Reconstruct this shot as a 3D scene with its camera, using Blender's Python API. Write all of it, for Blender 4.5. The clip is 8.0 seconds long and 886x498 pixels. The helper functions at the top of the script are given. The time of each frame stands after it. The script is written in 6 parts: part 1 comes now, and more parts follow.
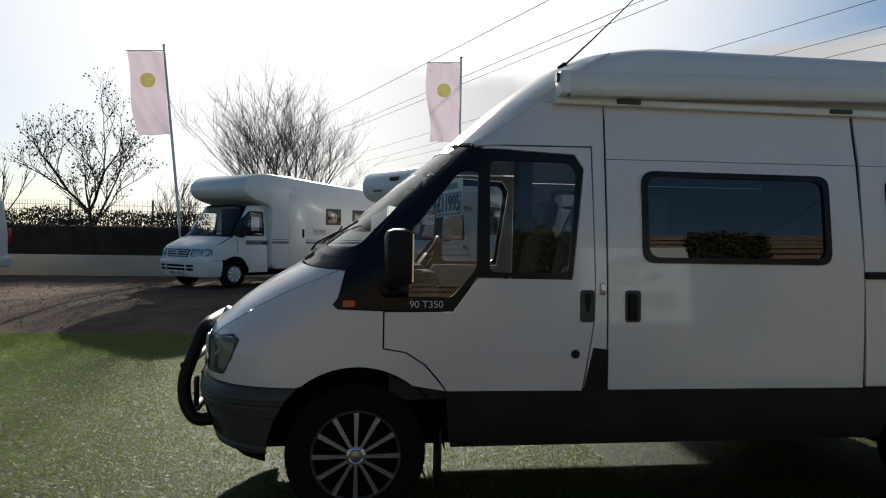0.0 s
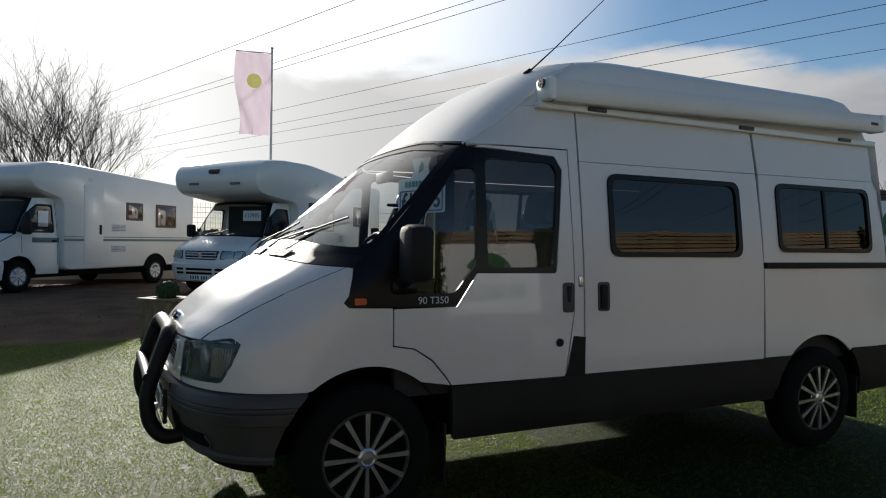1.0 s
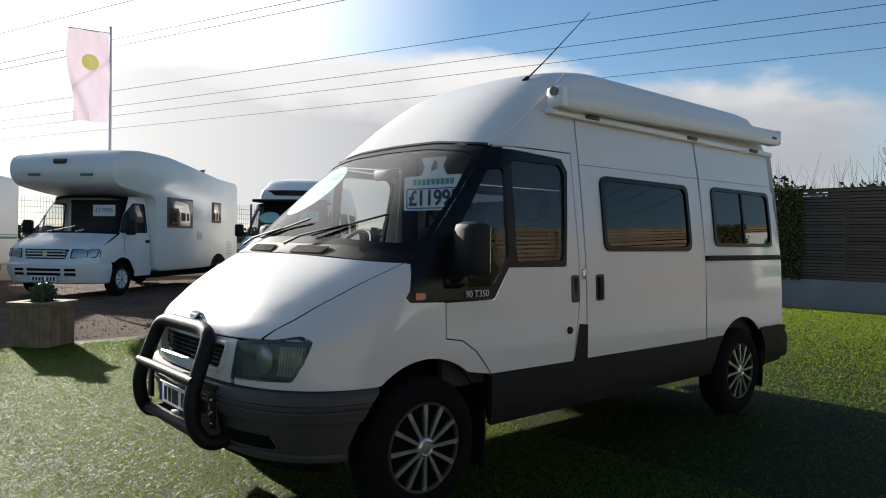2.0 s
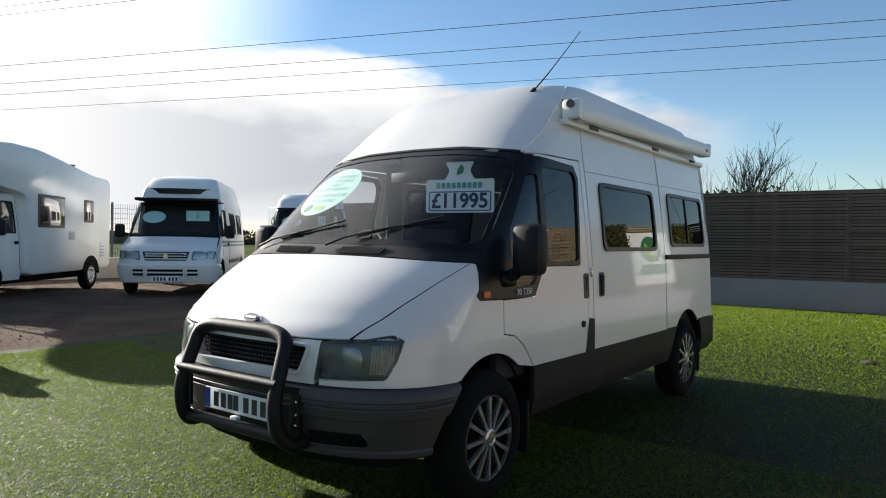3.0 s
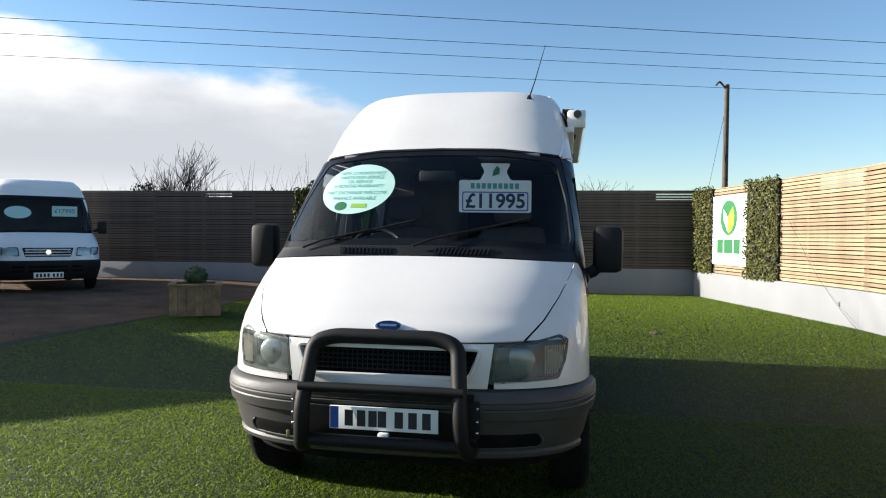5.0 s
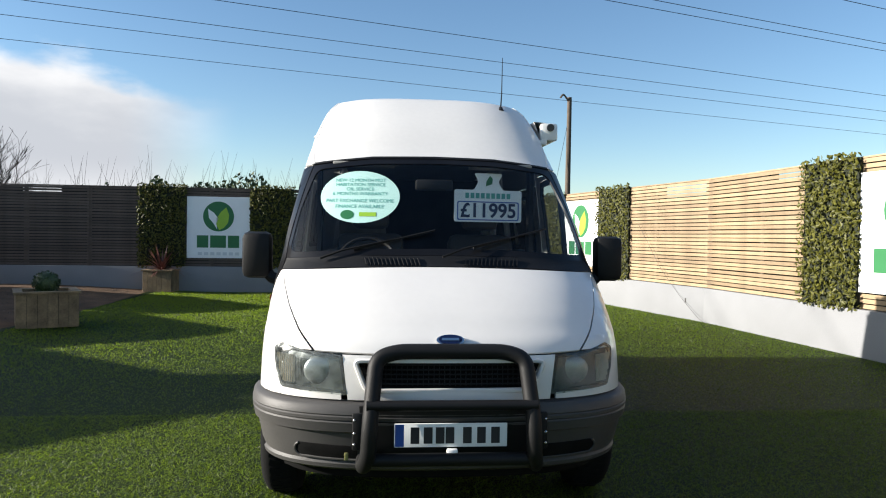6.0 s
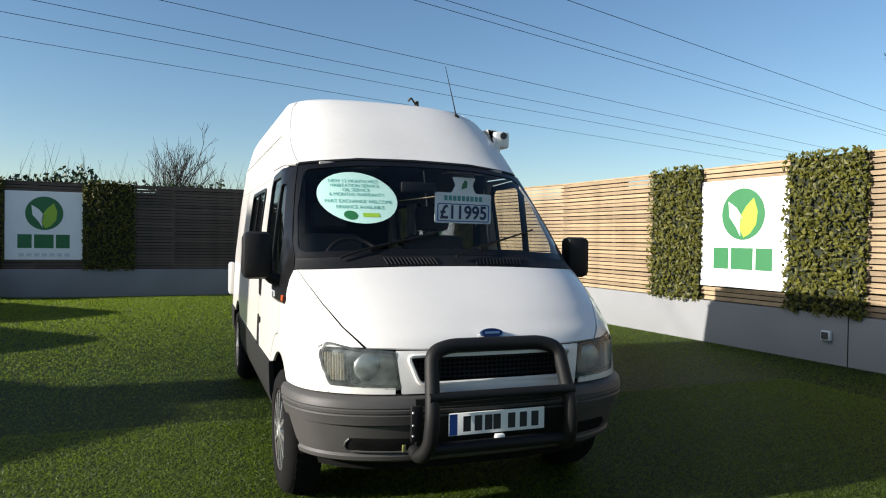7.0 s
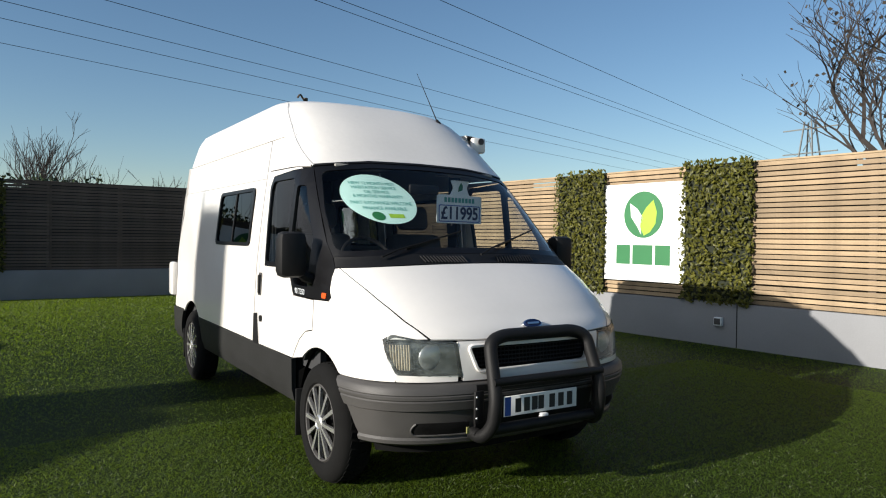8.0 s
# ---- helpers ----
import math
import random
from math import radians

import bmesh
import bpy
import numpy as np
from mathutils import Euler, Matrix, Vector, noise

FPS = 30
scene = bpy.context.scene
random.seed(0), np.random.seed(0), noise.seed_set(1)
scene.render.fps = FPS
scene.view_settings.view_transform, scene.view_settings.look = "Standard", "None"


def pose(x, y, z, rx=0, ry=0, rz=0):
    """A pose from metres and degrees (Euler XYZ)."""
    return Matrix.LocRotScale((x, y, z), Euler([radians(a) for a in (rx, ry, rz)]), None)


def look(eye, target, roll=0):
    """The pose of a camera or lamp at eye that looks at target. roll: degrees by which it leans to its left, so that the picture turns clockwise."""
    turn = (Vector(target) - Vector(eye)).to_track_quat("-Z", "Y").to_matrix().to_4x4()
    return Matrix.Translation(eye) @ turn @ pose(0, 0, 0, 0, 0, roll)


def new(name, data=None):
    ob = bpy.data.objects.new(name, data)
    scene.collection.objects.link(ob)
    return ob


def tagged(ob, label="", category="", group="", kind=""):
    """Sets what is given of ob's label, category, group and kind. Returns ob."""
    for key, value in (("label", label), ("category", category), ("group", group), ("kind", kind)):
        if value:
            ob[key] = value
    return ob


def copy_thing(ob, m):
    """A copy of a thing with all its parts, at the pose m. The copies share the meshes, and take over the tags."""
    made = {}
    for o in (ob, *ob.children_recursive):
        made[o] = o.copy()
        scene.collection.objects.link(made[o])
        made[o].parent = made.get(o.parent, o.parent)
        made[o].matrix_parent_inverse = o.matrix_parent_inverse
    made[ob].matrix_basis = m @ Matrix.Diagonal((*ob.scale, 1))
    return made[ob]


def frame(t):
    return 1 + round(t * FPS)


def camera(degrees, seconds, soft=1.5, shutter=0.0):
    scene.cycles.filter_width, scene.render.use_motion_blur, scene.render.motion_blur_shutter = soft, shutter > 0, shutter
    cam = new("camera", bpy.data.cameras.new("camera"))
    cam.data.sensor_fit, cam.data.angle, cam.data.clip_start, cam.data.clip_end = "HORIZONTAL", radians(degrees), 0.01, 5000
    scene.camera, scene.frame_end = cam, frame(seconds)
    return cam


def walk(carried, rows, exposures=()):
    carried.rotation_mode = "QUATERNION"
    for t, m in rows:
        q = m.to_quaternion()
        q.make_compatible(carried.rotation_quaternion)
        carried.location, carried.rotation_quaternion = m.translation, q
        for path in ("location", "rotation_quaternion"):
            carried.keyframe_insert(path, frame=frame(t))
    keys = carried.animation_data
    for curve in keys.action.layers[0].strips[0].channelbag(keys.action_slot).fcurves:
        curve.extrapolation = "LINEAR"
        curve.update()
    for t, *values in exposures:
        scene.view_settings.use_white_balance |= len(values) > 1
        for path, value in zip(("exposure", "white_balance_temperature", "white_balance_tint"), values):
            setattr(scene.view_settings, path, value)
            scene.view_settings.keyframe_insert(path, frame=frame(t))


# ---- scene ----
cam = camera(65.5, 8.0, soft=1.1)
PATH = [
    (0, (-0.048, -4.335, 1.412), (0.222, -2.353, 1.384), 1.0),
    (0.5, (-0.576, -4.203, 1.389), (0.041, -2.301, 1.365), 0.9),
    (1, (-1.14, -4.042, 1.389), (-0.256, -2.248, 1.363), 0.9),
    (1.5, (-1.672, -3.841, 1.377), (-0.544, -2.189, 1.35), 0.8),
    (2, (-2.167, -3.544, 1.37), (-0.853, -2.036, 1.342), 0.8),
    (2.2, (-2.363, -3.44, 1.381), (-0.974, -2.001, 1.353), 0.7),
    (3.5, (-3.347, -2.408, 1.349), (-1.621, -1.398, 1.328), 0.8),
    (4, (-3.604, -1.917, 1.387), (-1.759, -1.146, 1.358), 0.7),
    (4.5, (-3.841, -1.401, 1.389), (-1.917, -0.857, 1.361), 0.7),
    (4.7, (-3.9, -1.173, 1.379), (-1.957, -0.698, 1.347), 0.6),
    (6, (-3.992, 0.315, 1.445), (-2.0, 0.145, 1.409), 0.8),
    (6.5, (-4.005, 0.89, 1.439), (-2.054, 0.451, 1.407), 1.0),
    (7, (-3.951, 1.454, 1.433), (-2.078, 0.754, 1.404), 0.9),
    (7.5, (-3.916, 2.008, 1.432), (-2.125, 1.118, 1.405), 0.8),
    (8, (-3.78, 2.501, 1.43), (-2.091, 1.431, 1.4), 0.8),
]
EXPOSURES = [(0.0, 0.25), (1.0, 0.45), (2.0, 0.85), (3.5, 1.28), (4.5, 1.38), (6.5, 1.2), (8.0, 0.7)]
walk(cam, [(t, look(eye, target, roll)) for t, eye, target, roll in PATH], EXPOSURES)

# ---- light ----
SUN_EL = radians(18.2)
world = bpy.data.worlds.new("World")
scene.world = world
world.use_nodes = True
wn, wl = world.node_tree.nodes, world.node_tree.links
wn.clear()
sky = wn.new("ShaderNodeTexSky")
sky.sky_type, sky.sun_disc = "NISHITA", False
sky.sun_elevation, sky.sun_rotation = SUN_EL, 0.0
sky.air_density, sky.dust_density, sky.ozone_density = 1.0, 0.2, 2.5
bgd = wn.new("ShaderNodeBackground")
bgd.inputs["Strength"].default_value = 0.057
wout = wn.new("ShaderNodeOutputWorld")
# one long bank of cumulus in the north-east, white on top and grey beneath, thinning to the east


def wmath(op, a, b=None, c=None):
    """A maths node of the sky; a, b, c: numbers or sockets."""
    nd = wn.new("ShaderNodeMath")
    nd.operation = op
    for k, q in enumerate((a, b, c)):
        if isinstance(q, (int, float)):
            nd.inputs[k].default_value = q
        elif q is not None:
            wl.new(q, nd.inputs[k])
    return nd.outputs[0]


def wrange(v, a, b, lo=0.0, hi=1.0):
    nd = wn.new("ShaderNodeMapRange")
    nd.interpolation_type = "SMOOTHSTEP"
    for k, q in zip(("From Min", "From Max", "To Min", "To Max"), (a, b, lo, hi)):
        nd.inputs[k].default_value = q
    wl.new(v, nd.inputs["Value"])
    return nd.outputs[0]


tco, vscale = wn.new("ShaderNodeTexCoord"), wn.new("ShaderNodeVectorMath")
vscale.operation = "MULTIPLY"
vscale.inputs[1].default_value = (1.0, 1.0, 2.6)
cn, shade = wn.new("ShaderNodeTexNoise"), wn.new("ShaderNodeTexNoise")
cn.inputs["Scale"].default_value, cn.inputs["Detail"].default_value, cn.inputs["Roughness"].default_value = 3.2, 9, 0.52
shade.inputs["Scale"].default_value, shade.inputs["Detail"].default_value = 3.4, 6
wl.new(tco.outputs["Generated"], vscale.inputs[0])
wl.new(vscale.outputs[0], cn.inputs["Vector"])
wl.new(vscale.outputs[0], shade.inputs["Vector"])
sxyz = wn.new("ShaderNodeSeparateXYZ")
wl.new(tco.outputs["Generated"], sxyz.inputs[0])
gx, gy, gz = sxyz.outputs
rise = wmath("DIVIDE", gz, wmath("SQRT", wmath("MULTIPLY_ADD", gx, gx, wmath("MULTIPLY", gy, gy))))  # tangent of the height over the horizon
turn = wmath("ARCTAN2", gy, gx)  # angle from east to north
lift = wrange(turn, 0.18, 0.6, 0.06, 0.0)
inner = wmath("ADD", rise, wmath("MULTIPLY_ADD", cn.outputs["Fac"], -0.22, wmath("ADD", lift, 0.11)))
top_edge = wrange(inner, 0.225, 0.262, 1.0, 0.0)
low_edge = wrange(wmath("MULTIPLY_ADD", shade.outputs["Fac"], 0.1, rise), 0.03, 0.10)
ends = wmath("MULTIPLY", wrange(turn, 0.2, 0.36), wrange(turn, 1.2, 1.7, 1.0, 0.0))
cover = wmath("MULTIPLY", wmath("MULTIPLY", top_edge, low_edge), ends)
ccol, cmix = wn.new("ShaderNodeMix"), wn.new("ShaderNodeMix")
ccol.data_type = cmix.data_type = "RGBA"
ccol.inputs["A"].default_value, ccol.inputs["B"].default_value = (4.5, 4.7, 5.1, 1), (9.0, 8.9, 8.8, 1)
wl.new(wmath("MAXIMUM", wrange(wmath("MULTIPLY_ADD", shade.outputs["Fac"], 0.3, rise), 0.27, 0.41), wmath("MAXIMUM", wrange(turn, 0.75, 1.35), wrange(rise, 0.02, 0.10, 0.55, 0.0))), ccol.inputs["Factor"])
wl.new(cover, cmix.inputs["Factor"])
hsat = wn.new("ShaderNodeHueSaturation")
hsat.inputs["Saturation"].default_value, hsat.inputs["Value"].default_value = 1.08, 1.3
wl.new(sky.outputs[0], hsat.inputs["Color"])
# thin bright veil of cloud round the sun
sdot, sveil, smix = wn.new("ShaderNodeVectorMath"), wn.new("ShaderNodeMapRange"), wn.new("ShaderNodeMix")
sdot.operation, sveil.interpolation_type, smix.data_type = "DOT_PRODUCT", "SMOOTHSTEP", "RGBA"
sdot.inputs[1].default_value = (0.0, math.cos(SUN_EL + 0.1), math.sin(SUN_EL + 0.1))
sveil.inputs["From Min"].default_value, sveil.inputs["From Max"].default_value, sveil.inputs["To Max"].default_value = 0.74, 0.985, 0.9
smix.inputs["B"].default_value = (17.0, 16.8, 16.4, 1)
wl.new(tco.outputs["Generated"], sdot.inputs[0])
wl.new(sdot.outputs["Value"], sveil.inputs["Value"])
wl.new(sveil.outputs[0], smix.inputs["Factor"])
wl.new(hsat.outputs["Color"], smix.inputs["A"])
wl.new(smix.outputs["Result"], cmix.inputs["A"])
wl.new(ccol.outputs["Result"], cmix.inputs["B"])
wl.new(cmix.outputs["Result"], bgd.inputs["Color"])
wl.new(bgd.outputs[0], wout.inputs["Surface"])
sun = new("sun", bpy.data.lights.new("sun", "SUN"))
sun.data.energy, sun.data.angle, sun.data.color = 5.0, radians(0.6), (1.0, 0.94, 0.85)
sun.matrix_world = look((0, 0, 0), (0, -math.cos(SUN_EL), -math.sin(SUN_EL)))

# ---- materials ----


def mat(name, col, rough=0.5, metal=0.0, var=0.12, scale=6.0, bump=0.0, bscale=80.0, coat=0.0, col2=None, objvar=0.0, spec=0.5):
    """Principled material with colour variation at two scales, fine relief and optional variation from object to object."""
    m = bpy.data.materials.new(name)
    m.use_nodes = True
    n, l = m.node_tree.nodes, m.node_tree.links
    p = n["Principled BSDF"]
    p.inputs["Roughness"].default_value, p.inputs["Metallic"].default_value = rough, metal
    p.inputs["Coat Weight"].default_value, p.inputs["Coat Roughness"].default_value = coat, 0.04
    p.inputs["Specular IOR Level"].default_value = spec
    tc = n.new("ShaderNodeTexCoord")
    big, fine = n.new("ShaderNodeTexNoise"), n.new("ShaderNodeTexNoise")
    big.inputs["Scale"].default_value, big.inputs["Detail"].default_value = scale, 5
    fine.inputs["Scale"].default_value, fine.inputs["Detail"].default_value = bscale, 3
    l.new(tc.outputs["Object"], big.inputs["Vector"])
    l.new(tc.outputs["Object"], fine.inputs["Vector"])
    mix = n.new("ShaderNodeMix")
    mix.data_type = "RGBA"
    c2 = col2 or tuple(c * (1 - var * 2) for c in col)
    mix.inputs["A"].default_value, mix.inputs["B"].default_value = (*col, 1), (*c2, 1)
    add = n.new("ShaderNodeMath")
    add.operation = "MULTIPLY_ADD"
    l.new(fine.outputs["Fac"], add.inputs[0])
    add.inputs[1].default_value = 0.4
    l.new(big.outputs["Fac"], add.inputs[2])
    ramp = n.new("ShaderNodeMapRange")
    ramp.inputs["From Min"].default_value, ramp.inputs["From Max"].default_value = 0.45, 0.95
    l.new(add.outputs[0], ramp.inputs["Value"])
    l.new(ramp.outputs[0], mix.inputs["Factor"])
    out = mix.outputs["Result"]
    if objvar:
        oi, hsv = n.new("ShaderNodeObjectInfo"), n.new("ShaderNodeHueSaturation")
        mr = n.new("ShaderNodeMapRange")
        mr.inputs["To Min"].default_value, mr.inputs["To Max"].default_value = 1 - objvar, 1 + objvar
        l.new(oi.outputs["Random"], mr.inputs["Value"])
        l.new(mr.outputs[0], hsv.inputs["Value"])
        l.new(out, hsv.inputs["Color"])
        out = hsv.outputs["Color"]
    l.new(out, p.inputs["Base Color"])
    if bump:
        b = n.new("ShaderNodeBump")
        b.inputs["Strength"].default_value, b.inputs["Distance"].default_value = bump, 0.01
        l.new(fine.outputs["Fac"], b.inputs["Height"])
        l.new(b.outputs[0], p.inputs["Normal"])
    return m


def glass(name, tint, rough=0.0, ior=1.5):
    """Thin tinted pane: see-through tint with a Fresnel gloss."""
    m = bpy.data.materials.new(name)
    m.use_nodes = True
    n, l = m.node_tree.nodes, m.node_tree.links
    n.clear()
    t, g, f, mx, o = (n.new("ShaderNode" + k) for k in ("BsdfTransparent", "BsdfGlossy", "LayerWeight", "MixShader", "OutputMaterial"))
    pw, ad = n.new("ShaderNodeMath"), n.new("ShaderNodeMath")
    pw.operation, ad.operation = "POWER", "MULTIPLY_ADD"
    f0 = ((ior - 1) / (ior + 1)) ** 2
    t.inputs["Color"].default_value = (*tint, 1)
    g.inputs["Roughness"].default_value = rough
    f.inputs["Blend"].default_value = 0.5
    pw.inputs[1].default_value = 5.0
    ad.inputs[1].default_value, ad.inputs[2].default_value = 1 - f0, f0
    l.new(f.outputs["Facing"], pw.inputs[0])
    l.new(pw.outputs[0], ad.inputs[0])
    l.new(ad.outputs[0], mx.inputs[0])
    l.new(t.outputs[0], mx.inputs[1])
    l.new(g.outputs[0], mx.inputs[2])
    l.new(mx.outputs[0], o.inputs["Surface"])
    return m


WHITE = mat("white_paint", (0.69, 0.668, 0.638), 0.28, var=0.03, scale=2.5, bscale=25, coat=0.5)
ROOFW = mat("white_gelcoat", (0.70, 0.678, 0.645), 0.35, var=0.05, scale=2.0, bscale=30, coat=0.2)
CREAM = mat("motorhome_white", (0.74, 0.74, 0.72), 0.3, var=0.05, scale=1.5, bscale=20, coat=0.3)
BLACKG = mat("gloss_black_trim", (0.008, 0.008, 0.009), 0.3, spec=0.2, var=0.2, bscale=40)
BLACKP = mat("black_plastic", (0.009, 0.009, 0.0095), 0.55, spec=0.24, var=0.2, bump=0.15, bscale=400)
GREYP = mat("grey_bumper_plastic", (0.066, 0.063, 0.061), 0.5, spec=0.3, var=0.12, scale=4, bump=0.15, bscale=350)
CLAD = mat("dark_grey_cladding", (0.022, 0.022, 0.022), 0.55, spec=0.2, var=0.15, scale=5, bump=0.1, bscale=300)
RUBBER = mat("tyre_rubber", (0.008, 0.008, 0.008), 0.95, spec=0.15, var=0.2, bump=0.2, bscale=200)
SILVER = mat("silver_trim", (0.6, 0.6, 0.6), 0.27, metal=0.8, var=0.05)
CHROME = mat("chrome", (0.75, 0.75, 0.76), 0.12, metal=1.0, var=0.03)
# underbody black, also the painted shade of recesses, slots and arches
DARK = mat("underbody_and_recess_shade", (0.008, 0.008, 0.008), 0.9, spec=0.1, var=0.3)
CABIN = mat("dark_cabin_cloth", (0.03, 0.031, 0.034), 0.85, var=0.2, bscale=200)
LINING = mat("pale_cabin_lining", (0.3, 0.29, 0.27), 0.8, var=0.1)
SCREEN = glass("windscreen_glass", (0.88, 0.91, 0.9), ior=1.4)
TINT = glass("tinted_glass", (0.10, 0.11, 0.12), ior=1.65)
CABGL = glass("cab_side_glass", (0.66, 0.69, 0.69), ior=1.65)
LENS = glass("headlamp_lens", (0.85, 0.88, 0.88), 0.05)
HAZE = glass("hazed_headlamp_plastic", (0.7, 0.74, 0.74), 0.08)
hn, hlk = HAZE.node_tree.nodes, HAZE.node_tree.links
hd, hm = hn.new("ShaderNodeBsdfDiffuse"), hn.new("ShaderNodeMixShader")
ht, hr = hn.new("ShaderNodeTexNoise"), hn.new("ShaderNodeMapRange")
ht.inputs["Scale"].default_value = 6
hr.inputs["From Min"].default_value, hr.inputs["From Max"].default_value, hr.inputs["To Min"].default_value, hr.inputs["To Max"].default_value = 0.3, 0.75, 0.03, 0.2
hd.inputs["Color"].default_value = (0.42, 0.47, 0.45, 1)
hout = next(q for q in hn if q.type == "OUTPUT_MATERIAL")
hlk.new(ht.outputs["Fac"], hr.inputs["Value"])
hlk.new(hr.outputs[0], hm.inputs[0])
hlk.new(hout.inputs["Surface"].links[0].from_socket, hm.inputs[1])
hlk.new(hd.outputs[0], hm.inputs[2])
hlk.new(hm.outputs[0], hout.inputs["Surface"])
REFL = mat("headlamp_reflector", (0.5, 0.52, 0.52), 0.3, metal=0.7, var=0.12, scale=10)
LAMPIN = mat("dark_lamp_housing", (0.09, 0.10, 0.095), 0.35, metal=0.3, var=0.15, scale=12)
AMBER = mat("amber_lens", (0.6, 0.09, 0.02), 0.2, var=0.1)
RED = mat("red_lens", (0.5, 0.01, 0.015), 0.2, var=0.1)
PLATEW = mat("plate_white", (0.8, 0.8, 0.78), 0.35, var=0.03)
INK = mat("black_ink", (0.015, 0.015, 0.02), 0.5, var=0.05)
NAVY = mat("navy_ink", (0.01, 0.018, 0.07), 0.5, var=0.05)
BLUE = mat("blue_band", (0.02, 0.08, 0.35), 0.4, var=0.05)
MINT = mat("mint_sticker", (0.5, 0.74, 0.68), 0.45, var=0.03)
GREEN = mat("logo_green", (0.022, 0.15, 0.05), 0.5, var=0.04)
LIME = mat("logo_lime", (0.30, 0.5, 0.04), 0.5, var=0.04)
TEAL = mat("teal_ink", (0.08, 0.33, 0.29), 0.5, var=0.04)
SIGNW = mat("sign_white", (0.82, 0.83, 0.83), 0.4, var=0.02)
PALE = mat("pale_grey_print", (0.6, 0.63, 0.65), 0.5, var=0.02)
WALLG = mat("grey_render", (0.215, 0.22, 0.23), 0.85, var=0.08, scale=1.2, bump=0.15, bscale=60)
WALLC = mat("cream_render", (0.5, 0.45, 0.37), 0.9, var=0.15, scale=1.0, bump=0.2, bscale=50)
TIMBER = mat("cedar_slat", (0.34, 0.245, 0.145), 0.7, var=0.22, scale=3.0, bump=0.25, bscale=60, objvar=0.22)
# darker copy of the slat: the east side's shade is put into its colour
SHADETIM = mat("shade_dark_slat", (0.12, 0.09, 0.072), 0.8, var=0.2, scale=3.0, bump=0.25, bscale=60, objvar=0.2)
POSTM = mat("fence_post", (0.10, 0.075, 0.055), 0.85, var=0.2, bump=0.2)
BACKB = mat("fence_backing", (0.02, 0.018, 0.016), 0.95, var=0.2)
PLANTW = mat("planter_timber", (0.27, 0.19, 0.10), 0.8, var=0.3, scale=5, bump=0.3, bscale=40, objvar=0.12)
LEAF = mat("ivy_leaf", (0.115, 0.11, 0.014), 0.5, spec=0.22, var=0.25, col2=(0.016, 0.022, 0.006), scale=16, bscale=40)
BOXLEAF = mat("box_leaf", (0.035, 0.07, 0.015), 0.55, var=0.3, scale=20)
CORDY = mat("red_brown_blade", (0.2, 0.075, 0.055), 0.5, var=0.3, scale=10)
BARK = mat("bark", (0.035, 0.028, 0.024), 0.9, var=0.25, scale=8, bump=0.3)
TWIG = mat("dark_hedge_twig", (0.06, 0.046, 0.03), 0.9, var=0.3, scale=2)
GALV = mat("galvanised_wire", (0.14, 0.15, 0.15), 0.6, metal=0.3, var=0.1)
CABLE = mat("black_cable", (0.03, 0.03, 0.035), 0.7, var=0.1)
POLEW = mat("white_pole", (0.6, 0.6, 0.6), 0.4, var=0.05)

# ---- building tools ----


BOXY = set()


def part(name, bm, material, parent, label="", smooth=True):
    """Links a bmesh as one mesh object; flat-sided boxes keep their faces flat."""
    me = bpy.data.meshes.new(name)
    crease = 25 if id(bm) in BOXY else 38
    BOXY.discard(id(bm))
    bm.normal_update()
    bm.to_mesh(me)
    bm.free()
    if smooth:
        me.shade_smooth()
        me.set_sharp_from_angle(angle=radians(crease))
    me.materials.append(material)
    ob = new(name, me)
    if parent is not None:
        ob.parent = parent
    return tagged(ob, label)


def thing(name, label, category, m=None, group="", kind=""):
    ob = new(name)
    ob.empty_display_size = 0.1
    if m is not None:
        ob.matrix_world = m
    return tagged(ob, label, category, group, kind)


def box(bm, x0, x1, y0, y1, z0, z1, bev=0.0, m=None, seg=2):
    g = bmesh.ops.create_cube(bm, size=1.0)
    vs = g["verts"]
    for v in vs:
        v.co = Vector((x0 + (v.co.x + 0.5) * (x1 - x0), y0 + (v.co.y + 0.5) * (y1 - y0), z0 + (v.co.z + 0.5) * (z1 - z0)))
    if bev:
        es = list({e for v in vs for e in v.link_edges})
        r = bmesh.ops.bevel(bm, geom=es, offset=bev, segments=seg, affect="EDGES", profile=0.5)
        vs = list({v for f in r["faces"] for v in f.verts} | {v for v in vs if v.is_valid})
    if m is not None:
        bmesh.ops.transform(bm, matrix=m, verts=vs)
    return bm


def slab(x0, x1, y0, y1, z0, z1, bev=0.0, m=None):
    bm = bmesh.new()
    BOXY.add(id(bm))
    return box(bm, x0, x1, y0, y1, z0, z1, bev, m)


def tube(bm, pts, r, n=8, r1=None, closed=False):
    """A round bar along pts; r to r1."""
    pts = [Vector(p) for p in pts]
    rings, prev = [], None
    for i, p in enumerate(pts):
        a, b = pts[max(i - 1, 0)], pts[min(i + 1, len(pts) - 1)]
        if closed:
            a, b = pts[i - 1], pts[(i + 1) % len(pts)]
        d = (b - a).normalized()
        u = prev - d * prev.dot(d) if prev is not None else d.orthogonal()
        u.normalize()
        prev = u
        w = d.cross(u)
        rr = r if r1 is None else r + (r1 - r) * i / (len(pts) - 1)
        rings.append([bm.verts.new(p + (u * math.cos(k * math.tau / n) + w * math.sin(k * math.tau / n)) * rr) for k in range(n)])
    for i in range(len(rings) - (0 if closed else 1)):
        a, b = rings[i], rings[(i + 1) % len(rings)]
        for k in range(n):
            bm.faces.new((a[k], a[(k + 1) % n], b[(k + 1) % n], b[k]))
    if not closed:
        bm.faces.new(rings[0][::-1])
        bm.faces.new(rings[-1])
    return bm


